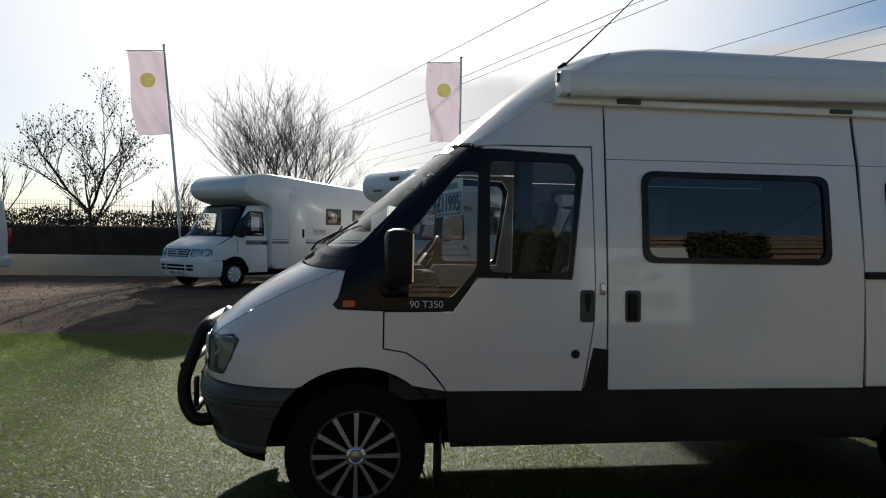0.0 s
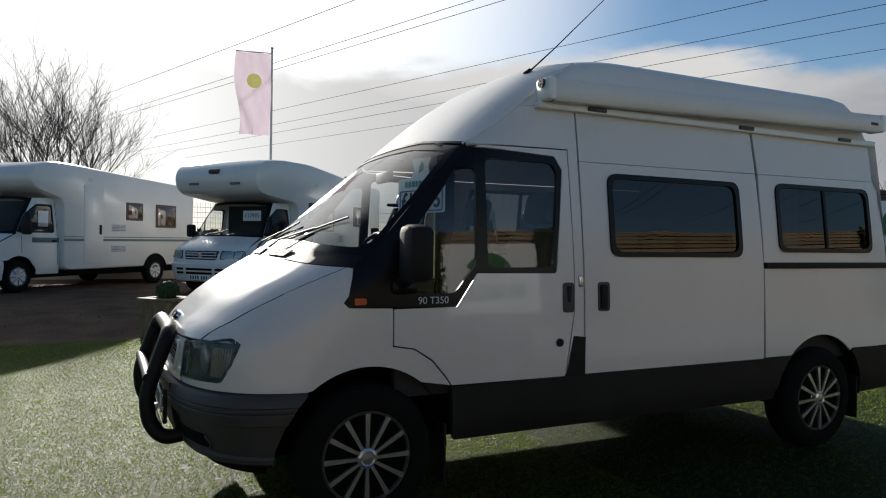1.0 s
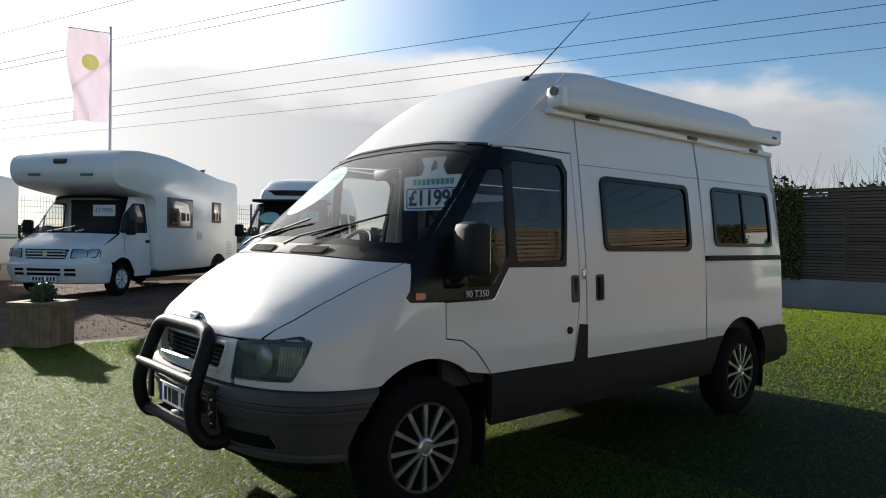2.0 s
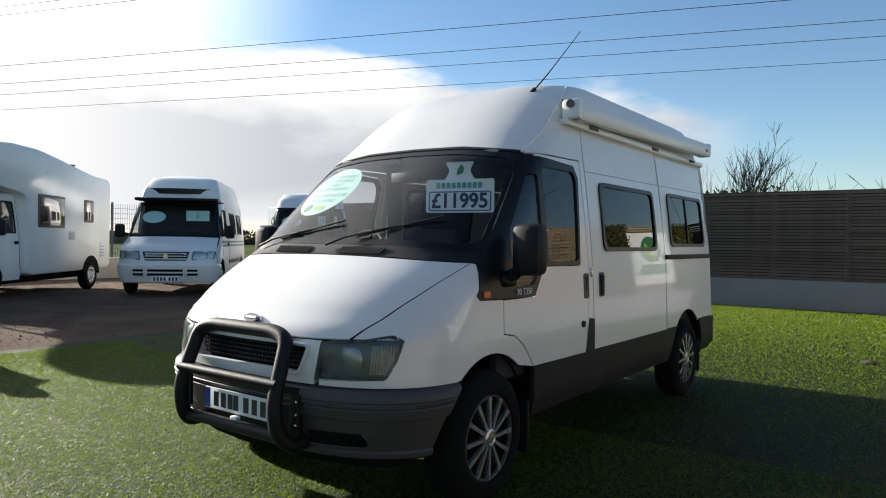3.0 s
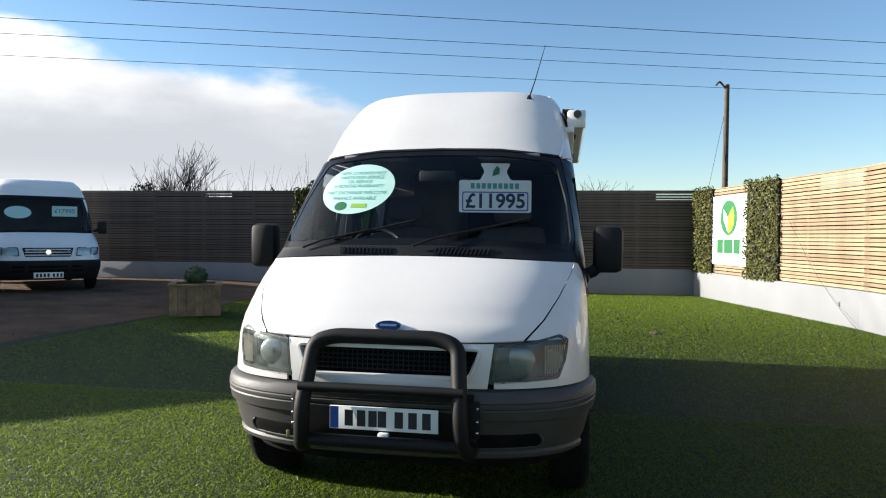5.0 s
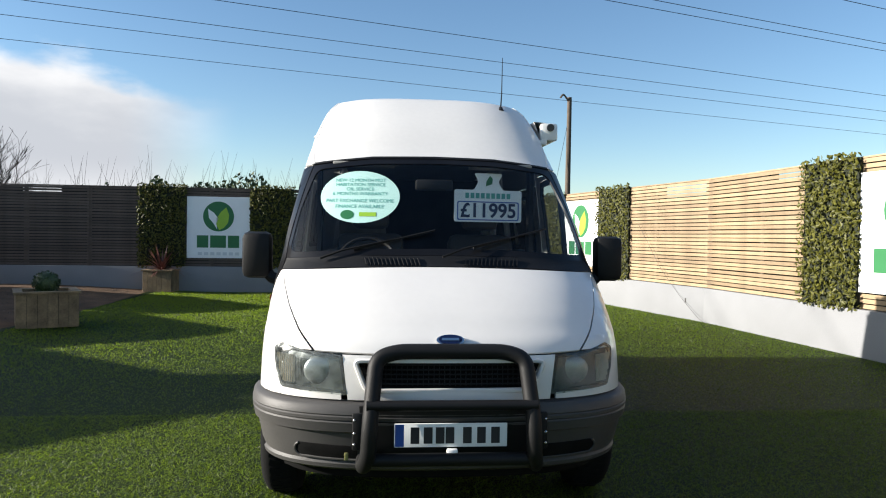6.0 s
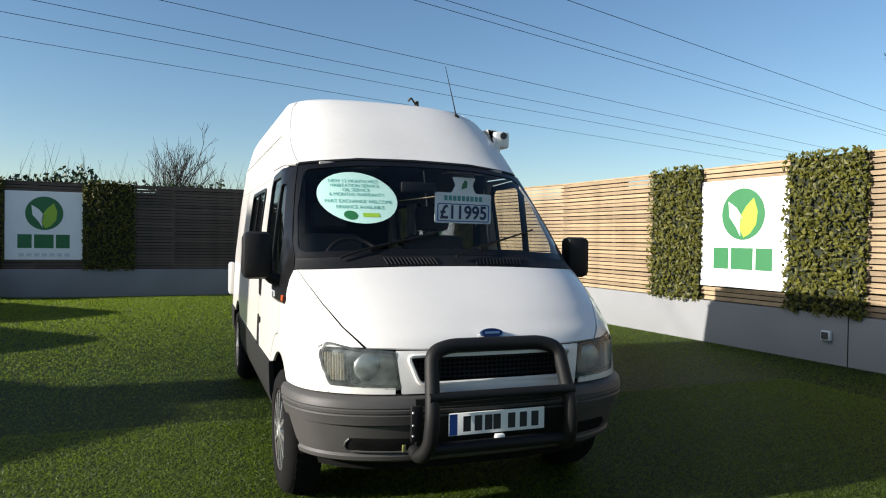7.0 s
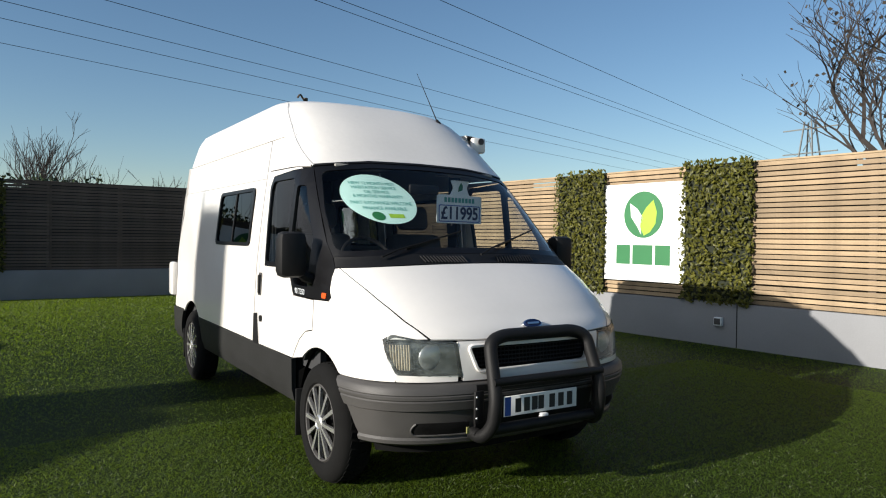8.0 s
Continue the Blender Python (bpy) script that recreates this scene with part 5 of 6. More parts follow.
def panel_van(m, label, roof, bumper, high=False, wb=3.2, ln=4.9, price="", side_windows=(), stripe=False, tail=False, sticker=True):
    """A delivery-type van with a loft of its own for the roof."""
    xr = [(0.22, ln - 0.9), (1.2, ln - 0.92), (2.0, ln - 0.98), (3.0, ln - 1.1)]
    S = Shape(DUC_XF + [(roof[0][0], roof[0][1])] + [(z, x) for z, x in roof[1:]], DUC_W + [(z, w) for z, w in zip([r[0] for r in roof], (0.845, 0.80, 0.7, 0.45))], DUC_A + [(roof[-1][0], 0.35)], xr)
    v = thing("parked_van", label, "van", m)
    cab(v, S, bumper, CREAM, price=price, sticker=sticker)
    tops = [1.98] + [r[0] for r in roof]
    zs = sorted({round(z, 3) for a, b in zip(tops, tops[1:]) for z in np.linspace(a, b, 4)})
    part("roof", loft([S.ring(z, m=12) for z in zs], closed=True, cap=True), CREAM, v)
    for s in (-1, 1):
        o = (0, s, 0)
        holes = [rrect(a, 1.28, b, 1.78, 0.06) for a, b in side_windows]
        pan = [(0.96, 0.36), (wb - 0.42, 0.36)] + arc(wb, 0.325, 0.42, 170, 10, 14) + [(wb + 0.42, 0.36), (ln - 1.06, 0.4), (ln - 1.1, 1.98), (0.96, 1.98)]
        part("body_side", sheet(pan, holes, lambda x, z, s=s: S.side(x, z, s), o, 0.012, 0.2), CREAM, v)
        for h in holes:
            w = new("side_window")
            w.parent = v
            cx = sum(p[0] for p in h) / len(h)
            part("window_frame", sheet(h, [[(cx + (x - cx) * 0.92, 1.53 + (z - 1.53) * 0.86) for x, z in h]], lambda x, z, s=s: (x, S.side(x, z, s)[1] + s * 0.01, z), o, 0.02, 0.2), BLACKP, w)
            part("pane", sheet(h, [], lambda x, z, s=s: (x, S.side(x, z, s)[1], z), o, 0, 0.2), TINT, w)
        part("rub_strip", sheet([(0.96, 0.62), (wb - 0.45, 0.62), (wb - 0.45, 0.7), (0.96, 0.7)], [], lambda x, z, s=s: (x, S.side(x, z, s)[1] + s * 0.012, z), o, 0.015, 0.3), BLACKP, v)
        if stripe:
            for z in (1.0, 1.08):
                part("body_stripe", sheet([(0.0, z), (ln - 1.15, z), (ln - 1.15, z + 0.05), (0.0, z + 0.05)], [], lambda x, z, s=s: (x, S.side(x, z, s)[1] + s * 0.004, z), o, 0.004, 0.3), STRIPE, v)
        plain_wheel(v, wb, s * 0.87, s)
        if tail:
            part("tail_lamp", slab(ln - 1.0, ln - 0.905, s * 0.9 - 0.05, s * 0.9 + 0.06, 0.95, 1.3, 0.02), RED, v, "red tail lamp")
    half = [(ln - 1.12, 0.95), (ln - 1.0, 0.93), (ln - 0.93, 0.85), (ln - 0.92, 0.0)]
    part("tail_panel", loft([[(x - max(0, z - 1.2) * 0.08, -y * min(1, 1.12 - z * 0.1), z) for x, y in half] + [(x - max(0, z - 1.2) * 0.08, y * min(1, 1.12 - z * 0.1), z) for x, y in half[-2::-1]] for z in (0.4, 0.8, 1.2, 1.6, 1.99)]), CREAM, v)
    part("rear_bumper", slab(ln - 1.05, ln - 0.86, -0.93, 0.93, 0.35, 0.6, 0.05), bumper, v)
    part("underbody", slab(0.4, ln - 1.1, -0.8, 0.8, 0.3, 0.42, 0.03), DARK, v)
    return v


def motorhome(m, label, pts, w, wb, price="", windows=(), door=None, vents=(), stripe_z=None, skirt=0.42, sticker=True, paper=False):
    S = Shape(DUC_XF, DUC_W, DUC_A, [(0.2, 3.0), (2.0, 3.0)])
    v = thing("motorhome", label, "motorhome", m)
    cab(v, S, CREAM, CREAM, price=price, sticker=sticker)
    body = part("coach_body", profile_body(fillet(pts, 0.2, 4), w, 0.06), CREAM, v, "white coachbuilt body")
    x_end = max(p[0] for p in pts)
    for s in (-1, 1):
        for x0, z0, x1, z1 in windows:
            wn_ = new("window")
            wn_.parent = body
            part("window_frame", slab(x0, x1, s * w - 0.02, s * w + 0.025, z0, z1, 0.018), SHELLF, wn_)
            part("pane", slab(x0 + 0.05, x1 - 0.05, s * (w + 0.02) - 0.01, s * (w + 0.02) + 0.012, z0 + 0.05, z1 - 0.05, 0.006), mat("smoked_brown_pane", (0.12, 0.075, 0.055), 0.05, var=0.3, scale=2, coat=1.0), wn_)
        if door and s < 0:
            d = part("habitation_door", slab(door[0], door[1], s * w - 0.012, s * w + 0.012, 0.55, 2.3, 0.008), CREAM, body)
            part("door_handle", slab(door[1] - 0.12, door[1] - 0.06, s * w - 0.03, s * w + 0.03, 1.2, 1.42, 0.01), BLACKP, d)
        for x0, z0, x1, z1 in vents:
            vn = part("vent_grille", slab(x0, x1, s * w - 0.01, s * w + 0.012, z0, z1, 0.006), PALE, body)
            for k in range(4):
                z = z0 + (z1 - z0) * (k + 0.7) / 5
                part("vent_slat", slab(x0 + 0.02, x1 - 0.02, s * w - 0.01, s * w + 0.018, z - 0.008, z + 0.008), GREYP, vn, smooth=False)
        if stripe_z:
            for z, h in ((stripe_z, 0.055), (stripe_z + 0.085, 0.02)):
                part("body_stripe", slab(0.98, x_end - 0.1, s * w - 0.006, s * w + 0.005, z, z + h), STRIPE, body, smooth=False)
            part("door_stripe", slab(0.3, 0.94, s * 0.985 - 0.012, s * 0.985 + 0.008, stripe_z - 0.03, stripe_z + 0.07, 0.004), STRIPE, v)
        plain_wheel(v, wb, s * (w - 0.085), s)
        n = 16
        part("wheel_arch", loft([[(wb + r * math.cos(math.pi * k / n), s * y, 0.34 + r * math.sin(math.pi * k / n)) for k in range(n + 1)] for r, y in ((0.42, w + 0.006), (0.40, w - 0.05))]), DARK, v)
        # dark half disc on the uncut side, painted shade of an open arch
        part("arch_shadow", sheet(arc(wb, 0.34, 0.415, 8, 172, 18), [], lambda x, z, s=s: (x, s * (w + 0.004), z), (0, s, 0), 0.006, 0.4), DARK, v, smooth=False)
        part("marker_light", slab(1.6, 1.72, s * w - 0.01, s * w + 0.03, 2.38, 2.45, 0.01), LENS, v)
    part("underbody", slab(0.4, x_end - 0.3, -0.85, 0.85, 0.28, 0.5, 0.03), DARK, v)
    part("roof_light", slab(1.8, 2.3, -0.3, 0.3, max(p[1] for p in pts) - 0.06, max(p[1] for p in pts) + 0.07, 0.03), PALE, v)
    if paper:
        part("window_notice", slab(0.48, 0.72, -0.935, -0.93, 1.35, 1.68), SIGNW, v, "paper notice in the cab window", smooth=False)
    return v


def yard_pose(x, y, r, half=0.97):
    """From the near front wheel's foot and the way the tail points."""
    a = radians(r)
    px, py = x - math.sin(a) * half, y + math.cos(a) * half
    return pose(px, py, ground_z(px, py) - 0.01, 0, 0, r)


low = [(0.98, 0.42), (5.2, 0.45), (5.25, 2.5), (3.2, 2.6), (1.5, 2.7), (0.8, 2.73), (0.45, 2.69), (0.25, 2.58), (0.16, 2.42), (0.16, 2.28), (0.26, 2.15), (0.5, 2.06), (0.98, 1.95)]
motorhome(yard_pose(-2.67, 12.13, 46), "white low-profile motorhome with grey side stripes, parked on gravel", low, 1.1, 3.75, windows=((2.75, 1.55, 3.3, 1.98), (3.75, 1.4, 4.5, 1.98)), door=(1.5, 2.05),
          vents=((2.3, 1.28, 2.75, 1.45), (2.3, 0.8, 2.75, 0.97)), stripe_z=1.05, sticker=False, paper=True)
over = [(0.98, 0.42), (4.7, 0.45), (4.7, 2.55), (3.8, 2.58), (3.0, 2.68), (2.2, 2.78), (1.4, 2.87), (0.4, 2.87), (-0.2, 2.8), (-0.42, 2.65), (-0.5, 2.46), (-0.46, 2.24), (-0.3, 2.1), (0.3, 2.02), (0.98, 1.95)]
mh = motorhome(yard_pose(1.92, 10.62, 40), "white overcab motorhome with bulbous nose, parked on gravel", over, 1.1, 3.65, price="£17995", windows=((1.35, 1.35, 2.4, 2.0), (3.3, 1.5, 3.75, 2.0)),
               vents=((2.6, 1.1, 2.85, 1.3), (4.1, 0.7, 4.35, 1.05)), sticker=False)
part("overcab_window", tube(bmesh.new(), [(-0.475, -0.12, 2.56), (-0.475, 0.12, 2.56)], 0.05, 12), GREYP, mh)
for y in (-0.55, 0.55):
    part("overcab_mark", slab(-0.50, -0.47, y - 0.13, y + 0.13, 2.28, 2.33, 0.01), STRIPE, mh)
part("flue", tube(bmesh.new(), [(3.6, -0.7, 2.6), (3.6, -0.7, 2.78)], 0.035, 10), GREYP, mh)
part("flue_cap", tube(bmesh.new(), [(3.6, -0.7, 2.77), (3.6, -0.7, 2.80)], 0.06, 10), GREYP, mh)
hightop = [(2.02, 0.38), (2.25, 0.42), (2.5, 0.75), (2.6, 1.2)]
pv = panel_van(yard_pose(6.06, 9.75, 46), "white high-top van camper with dark stripes, parked on gravel", hightop, CREAM, price="£", side_windows=((1.4, 2.3), (2.6, 3.4)), stripe=True)
part("roof_window_band", sheet([(-0.66, 2.14), (0.66, 2.14), (0.62, 2.26), (-0.62, 2.26)], [], lambda y, z: (0.36 + (y * y) * 0.3, y, z), (-1, 0, 0), 0.02, 0.15), BLACKG, pv, "dark roof window band")
part("roof_peak", slab(0.1, 0.55, -0.86, 0.86, 1.97, 2.04, 0.03), BLACKG, pv)
lowroof = [(2.02, 0.42), (2.2, 0.56), (2.34, 0.8), (2.40, 1.25)]
panel_van(pose(8.75, 9.95, 0.19, 0, 0, 46), "white panel van with black bumper, parked on gravel", lowroof, BLACKP, price="£17995", side_windows=((1.4, 2.3),))
panel_van(pose(-12.6, 14.4, 0.19, 0, 0, -14), "white van seen from behind with red tail lamp", lowroof, CREAM, tail=True, sticker=False)

# ---- planters ----


def planter(x, y, r, w, h, label, z=None):
    """A square box of upright boards with a broad rim."""
    zz = ground_z(x, y) if z is None else z
    p = thing("planter", label, "planter", pose(x, y, zz, 0, 0, r), group="timber planters")
    n = 6
    bw = w / n
    for side in range(4):
        m = Matrix.Rotation(side * math.pi / 2, 4, "Z")
        for k in range(n):
            part("board", slab(-w / 2 + k * bw + 0.002, -w / 2 + (k + 1) * bw - 0.002, -w / 2, -w / 2 + 0.028, 0.0, h - 0.03, 0.003, m), PLANTW, p, smooth=False)
        part("rim", slab(-w / 2 - 0.03, w / 2 - 0.09, -w / 2 - 0.03, -w / 2 + 0.09, h - 0.035, h, 0.004, m), PLANTW, p, smooth=False)
    part("soil", slab(-w / 2 + 0.03, w / 2 - 0.03, -w / 2 + 0.03, w / 2 - 0.03, 0.05, h - 0.06), mat("soil", (0.03, 0.022, 0.016), 0.95, var=0.3, bump=0.5), p, smooth=False)
    return zz + h


def leaf_cloud(name, centre, radii, n, size, material, parent, seed, shell=0.75):
    """Many small leaves over an ellipsoid."""
    rnd = random.Random(seed)
    v, f = [], []
    for k in range(n):
        d = Vector((rnd.gauss(0, 1), rnd.gauss(0, 1), rnd.gauss(0, 1))).normalized()
        c = Vector(centre) + Vector((d.x * radii[0], d.y * radii[1], d.z * radii[2])) * rnd.uniform(shell, 1.03)
        s = size * rnd.uniform(0.6, 1.3)
        r = Euler((rnd.uniform(0, 6.3), rnd.uniform(0, 6.3), rnd.uniform(0, 6.3))).to_matrix()
        i = len(v)
        v += [tuple(c + r @ Vector(q) * s) for q in ((-0.5, 0, 0), (0, 0.35, 0.1), (0.7, 0, 0), (0, -0.35, 0.1))]
        f += [(i, i + 1, i + 2), (i, i + 2, i + 3)]
    me = bpy.data.meshes.new(name)
    me.from_pydata(v, [], f)
    me.materials.append(material)
    ob = new(name, me)
    ob.parent = parent
    return tagged(ob, kind="stuff")


def box_ball(x, y, z, r, seed):
    b = thing("box_ball", "small clipped dark green box ball growing in a planter", "shrub", pose(x, y, z), group="clipped box balls")
    bm = bmesh.new()
    bmesh.ops.create_icosphere(bm, subdivisions=3, radius=r * 0.86)
    for v in bm.verts:
        v.co *= 1 + 0.08 * noise.noise(v.co * 14 + Vector((seed, 0, 0)))
    part("inner_mass", bm, BOXLEAF, b)
    leaf_cloud("leaves", (0, 0, 0), (r, r, r * 0.95), 900, 0.03, BOXLEAF, b, seed)


top = planter(-0.38, 5.72, 40, 0.48, 0.52, "weathered square timber planter with pale rim on the turf")
box_ball(-0.38, 5.72, top + 0.09, 0.15, 3)
top = planter(6.8, 5.36, 28, 0.8, 0.53, "green-stained square timber planter at the gravel edge")
box_ball(6.8, 5.36, top + 0.1, 0.19, 8)
top = planter(13.02, 5.62, -2, 0.66, 0.52, "shaded timber planter against the grey wall")
co = thing("cordyline", "spiky red-brown cordyline growing in a planter", "plant", pose(13.02, 5.62, top - 0.05))
rnd = random.Random(5)
for k in range(80):
    a, ln, up = rnd.uniform(0, math.tau), rnd.uniform(0.5, 0.85), rnd.uniform(0.3, 1.4)
    d = Vector((math.cos(a), math.sin(a), 0))
    s = d.cross(Vector((0, 0, 1))) * 0.026
    bm = bmesh.new()
    rows = []
    for j in range(6):
        t = j / 5
        p = d * (ln * math.cos(up) * t) + Vector((0, 0, ln * math.sin(up) * t - 0.38 * t * t * math.cos(up)))
        w = s * (1 - t * t)
        rows.append((bm.verts.new(p - w), bm.verts.new(p + Vector((0, 0, 0.006 * (1 - t)))), bm.verts.new(p + w)))
    for q, r in zip(rows, rows[1:]):
        bm.faces.new((q[0], q[1], r[1], r[0]))
        bm.faces.new((q[1], q[2], r[2], r[1]))
    part("blade", bm, CORDY, co)

# ---- wall fittings, turf edge ----


def outlet(x, y):
    m = MB
    u = along(m, x, y)
    o = thing("wall_socket", "small pale weatherproof socket box on the grey wall", "socket", m)
    part("socket_box", slab(u - 0.06, u + 0.06, 0.1, 0.16, 0.28, 0.40, 0.012), PALE, o)
    part("socket_lid", slab(u - 0.045, u + 0.045, 0.16, 0.172, 0.30, 0.385, 0.006), GREYP, o)


outlet(2.21, -5.94)
outlet(8.2, -5.3)
u = along(MB, 1.96, -5.96)
part("wall_joint", slab(u - 0.006, u + 0.006, 0.09, 0.103, 0.0, 0.6, 0, MB), DARK, None, "dark vertical joint in the grey wall", smooth=False)
tagged(bpy.data.objects["wall_joint"], category="wall", kind="structure")
dm = thing("drain_lump", "small dark lump of turf debris on the lawn", "debris", pose(6.42, -2.1, 0.0))
bm = bmesh.new()
bmesh.ops.create_icosphere(bm, subdivisions=3, radius=0.09)
for v in bm.verts:
    v.co = Vector((v.co.x * 1.3, v.co.y * 0.8, v.co.z * 0.25 + 0.01)) * (1 + 0.35 * noise.noise(v.co * 20))
part("lump", bm, TWIG, dm)
cb = thing("lead_cable", "thin pale cable trailing down the cedar fence to the turf", "cable")
part("cable", tube(bmesh.new(), bend([(9.6, -4.82, 1.75), (8.9, -5.0, 0.9), (8.2, -5.14, 0.35), (7.6, -5.22, 0.02), (7.2, -5.2, 0.015)], 0.3), 0.003, 5), GREYP, cb)

# ---- flags ----


def flag(px, py, top, lean, label, seed):
    z0 = ground_z(px, py)
    fl = thing("flag", label, "flag", pose(px, py, z0), group="flags on white poles")
    h = top - z0
    part("pole", tube(bmesh.new(), [(0, 0, 0), (lean * 0.5, 0, h * 0.5), (lean, 0, h)], 0.045, 10, 0.03), POLEW, fl)
    part("finial", slab(lean - 0.04, lean + 0.04, -0.04, 0.04, h, h + 0.06, 0.02), POLEW, fl)
    part("top_arm", tube(bmesh.new(), [(lean, 0, h - 0.12), (lean - 1.02, 0, h - 0.17)], 0.014, 6), POLEW, fl)
    bm = bmesh.new()
    nx, nz = 14, 30
    g = []
    for j in range(nz + 1):
        row = []
        for i in range(nx + 1):
            u, w = i / nx, j / nz
            wav = 0.07 * math.sin(u * 5 + w * 4 + seed) * (0.2 + w) + 0.03 * math.sin(u * 11 + w * 9)
            x = lean * (1 - w * 0.38) - u * (1.0 - 0.05 * math.sin(w * 6 + seed)) + (0.1 * w if u > 0.5 else 0.02 * w) * u
            row.append(bm.verts.new((x - 0.03, wav, h - 0.14 - 0.04 * u - w * 2.35 - 0.06 * u * math.sin(w * 3))))
        g.append(row)
    for a, b in zip(g, g[1:]):
        for i in range(nx):
            bm.faces.new((a[i], b[i], b[i + 1], a[i + 1]))
    cl = part("cloth", bm, FLAGM, fl)
    em = bmesh.new()
    bmesh.ops.create_circle(em, cap_ends=True, segments=24, radius=0.21, matrix=pose(lean * 0.8 - 0.52, -0.12, h - 1.0, 90))
    part("emblem", em, FLAGE, cl)


def cloth(name, col):
    m = bpy.data.materials.new(name)
    m.use_nodes = True
    n, l = m.node_tree.nodes, m.node_tree.links
    p = n["Principled BSDF"]
    p.inputs["Base Color"].default_value, p.inputs["Roughness"].default_value = (*col, 1), 0.8
    t, mx = n.new("ShaderNodeBsdfTranslucent"), n.new("ShaderNodeMixShader")
    tx, rp = n.new("ShaderNodeTexNoise"), n.new("ShaderNodeMix")
    rp.data_type = "RGBA"
    tx.inputs["Scale"].default_value = 3
    rp.inputs["A"].default_value, rp.inputs["B"].default_value = (*col, 1), (*(c * 0.75 for c in col), 1)
    l.new(tx.outputs["Fac"], rp.inputs["Factor"])
    l.new(rp.outputs["Result"], t.inputs["Color"])
    l.new(rp.outputs["Result"], p.inputs["Base Color"])
    mx.inputs[0].default_value = 0.6
    l.new(p.outputs[0], mx.inputs[1])
    l.new(t.outputs[0], mx.inputs[2])
    l.new(mx.outputs[0], n["Material Output"].inputs["Surface"])
    return m


FLAGM, FLAGE = cloth("lilac_flag", (0.52, 0.44, 0.51)), cloth("yellow_emblem", (0.95, 0.95, 0.3))
flag(-4.72, 16.2, 6.75, -0.63, "lilac banner flag on a leaning white pole", 1)
flag(3.2, 16.2, 6.85, 0.0, "lilac banner flag on a straight white pole", 3)

# ---- wire mesh fence on the north wall ----
mf = thing("mesh_fence", "green-grey welded wire mesh fence behind the low wall", "fence", pose(-30, 19.9, 0.2))
for k in range(17):
    part("post", slab(k * 2.6 - 0.03, k * 2.6 + 0.03, -0.03, 0.03, 0, 2.35, 0.004), GALV, mf, smooth=False)
bm = bmesh.new()
for k in range(13):
    box(bm, 0, 42.5, -0.005, 0.005, 0.1 + k * 0.17, 0.111 + k * 0.17)
for k in range(520):
    box(bm, k * 0.0815, k * 0.0815 + 0.008, -0.004, 0.004, 0.05, 2.3)
tagged(part("wire", bm, GALV, mf, smooth=False), kind="stuff")

# ---- bare trees, hedges, shrubs ----


def bare_tree(name, x, y, z, height, spread, seed, label, depth=5, stems=1, leaves=0, trunk=0.13, first=0.3, fan=0.25, kids=(2, 3, 3), wave=0.16, thin=0.006):
    rnd = random.Random(seed)
    t = thing(name, label, "tree", pose(x, y, z))
    bt, bb = bmesh.new(), bmesh.new()
    tips = []

    def grow(p, d, ln, r, lev):
        pts = [p]
        for k in range(3):
            d = (d + Vector((rnd.uniform(-1, 1), rnd.uniform(-1, 1), rnd.uniform(-0.3, 0.6))) * wave).normalized()
            pts.append(pts[-1] + d * ln / 3)
        tube(bt if lev == 0 else bb, pts, r, 6 if lev < 2 else 3, r * 0.66)
        tips.append(pts[-1])
        if lev >= depth:
            return
        for k in range(rnd.choice(kids) if lev else rnd.choice((4, 5))):
            a = rnd.uniform(0, math.tau)
            side = Vector((math.cos(a), math.sin(a), 0))
            nd = (d * 1.0 + side * rnd.uniform(0.35, 0.85) * spread + Vector((0, 0, 0.25))).normalized()
            q = pts[rnd.choice((1, 2, 3)) if lev else rnd.choice((2, 3, 3))]
            grow(q, nd, ln * rnd.uniform(0.62, 0.85), max(r * 0.58, thin), lev + 1)

    for s in range(stems):
        d = Vector((rnd.uniform(-fan, fan), rnd.uniform(-fan, fan), 1)) if stems > 1 else Vector((0, 0, 1))
        grow(Vector((rnd.uniform(-0.1, 0.1), rnd.uniform(-0.1, 0.1), 0)) if stems > 1 else Vector(), d.normalized(), height * first, trunk, 0)
    part("trunk", bt, BARK, t)
    tagged(part("crown", bb, BARK, t), kind="stuff")
    if leaves:
        v, f = [], []
        for k in range(leaves):
            c = rnd.choice(tips) + Vector((rnd.uniform(-0.15, 0.15), rnd.uniform(-0.15, 0.15), rnd.uniform(-0.15, 0.1)))
            r = Euler((rnd.uniform(0, 6), rnd.uniform(0, 6), rnd.uniform(0, 6))).to_matrix()
            i = len(v)
            v += [tuple(c + r @ Vector(q) * 0.09) for q in ((-0.5, 0, 0), (0, 0.4, 0), (0.6, 0, 0), (0, -0.4, 0))]
            f += [(i, i + 1, i + 2, i + 3)]
        me = bpy.data.meshes.new("dead_leaves")
        me.from_pydata(v, [], f)
        me.materials.append(TWIG)
        ob = new("dead_leaves", me)
        ob.parent = t
        tagged(ob, kind="stuff")
    return t


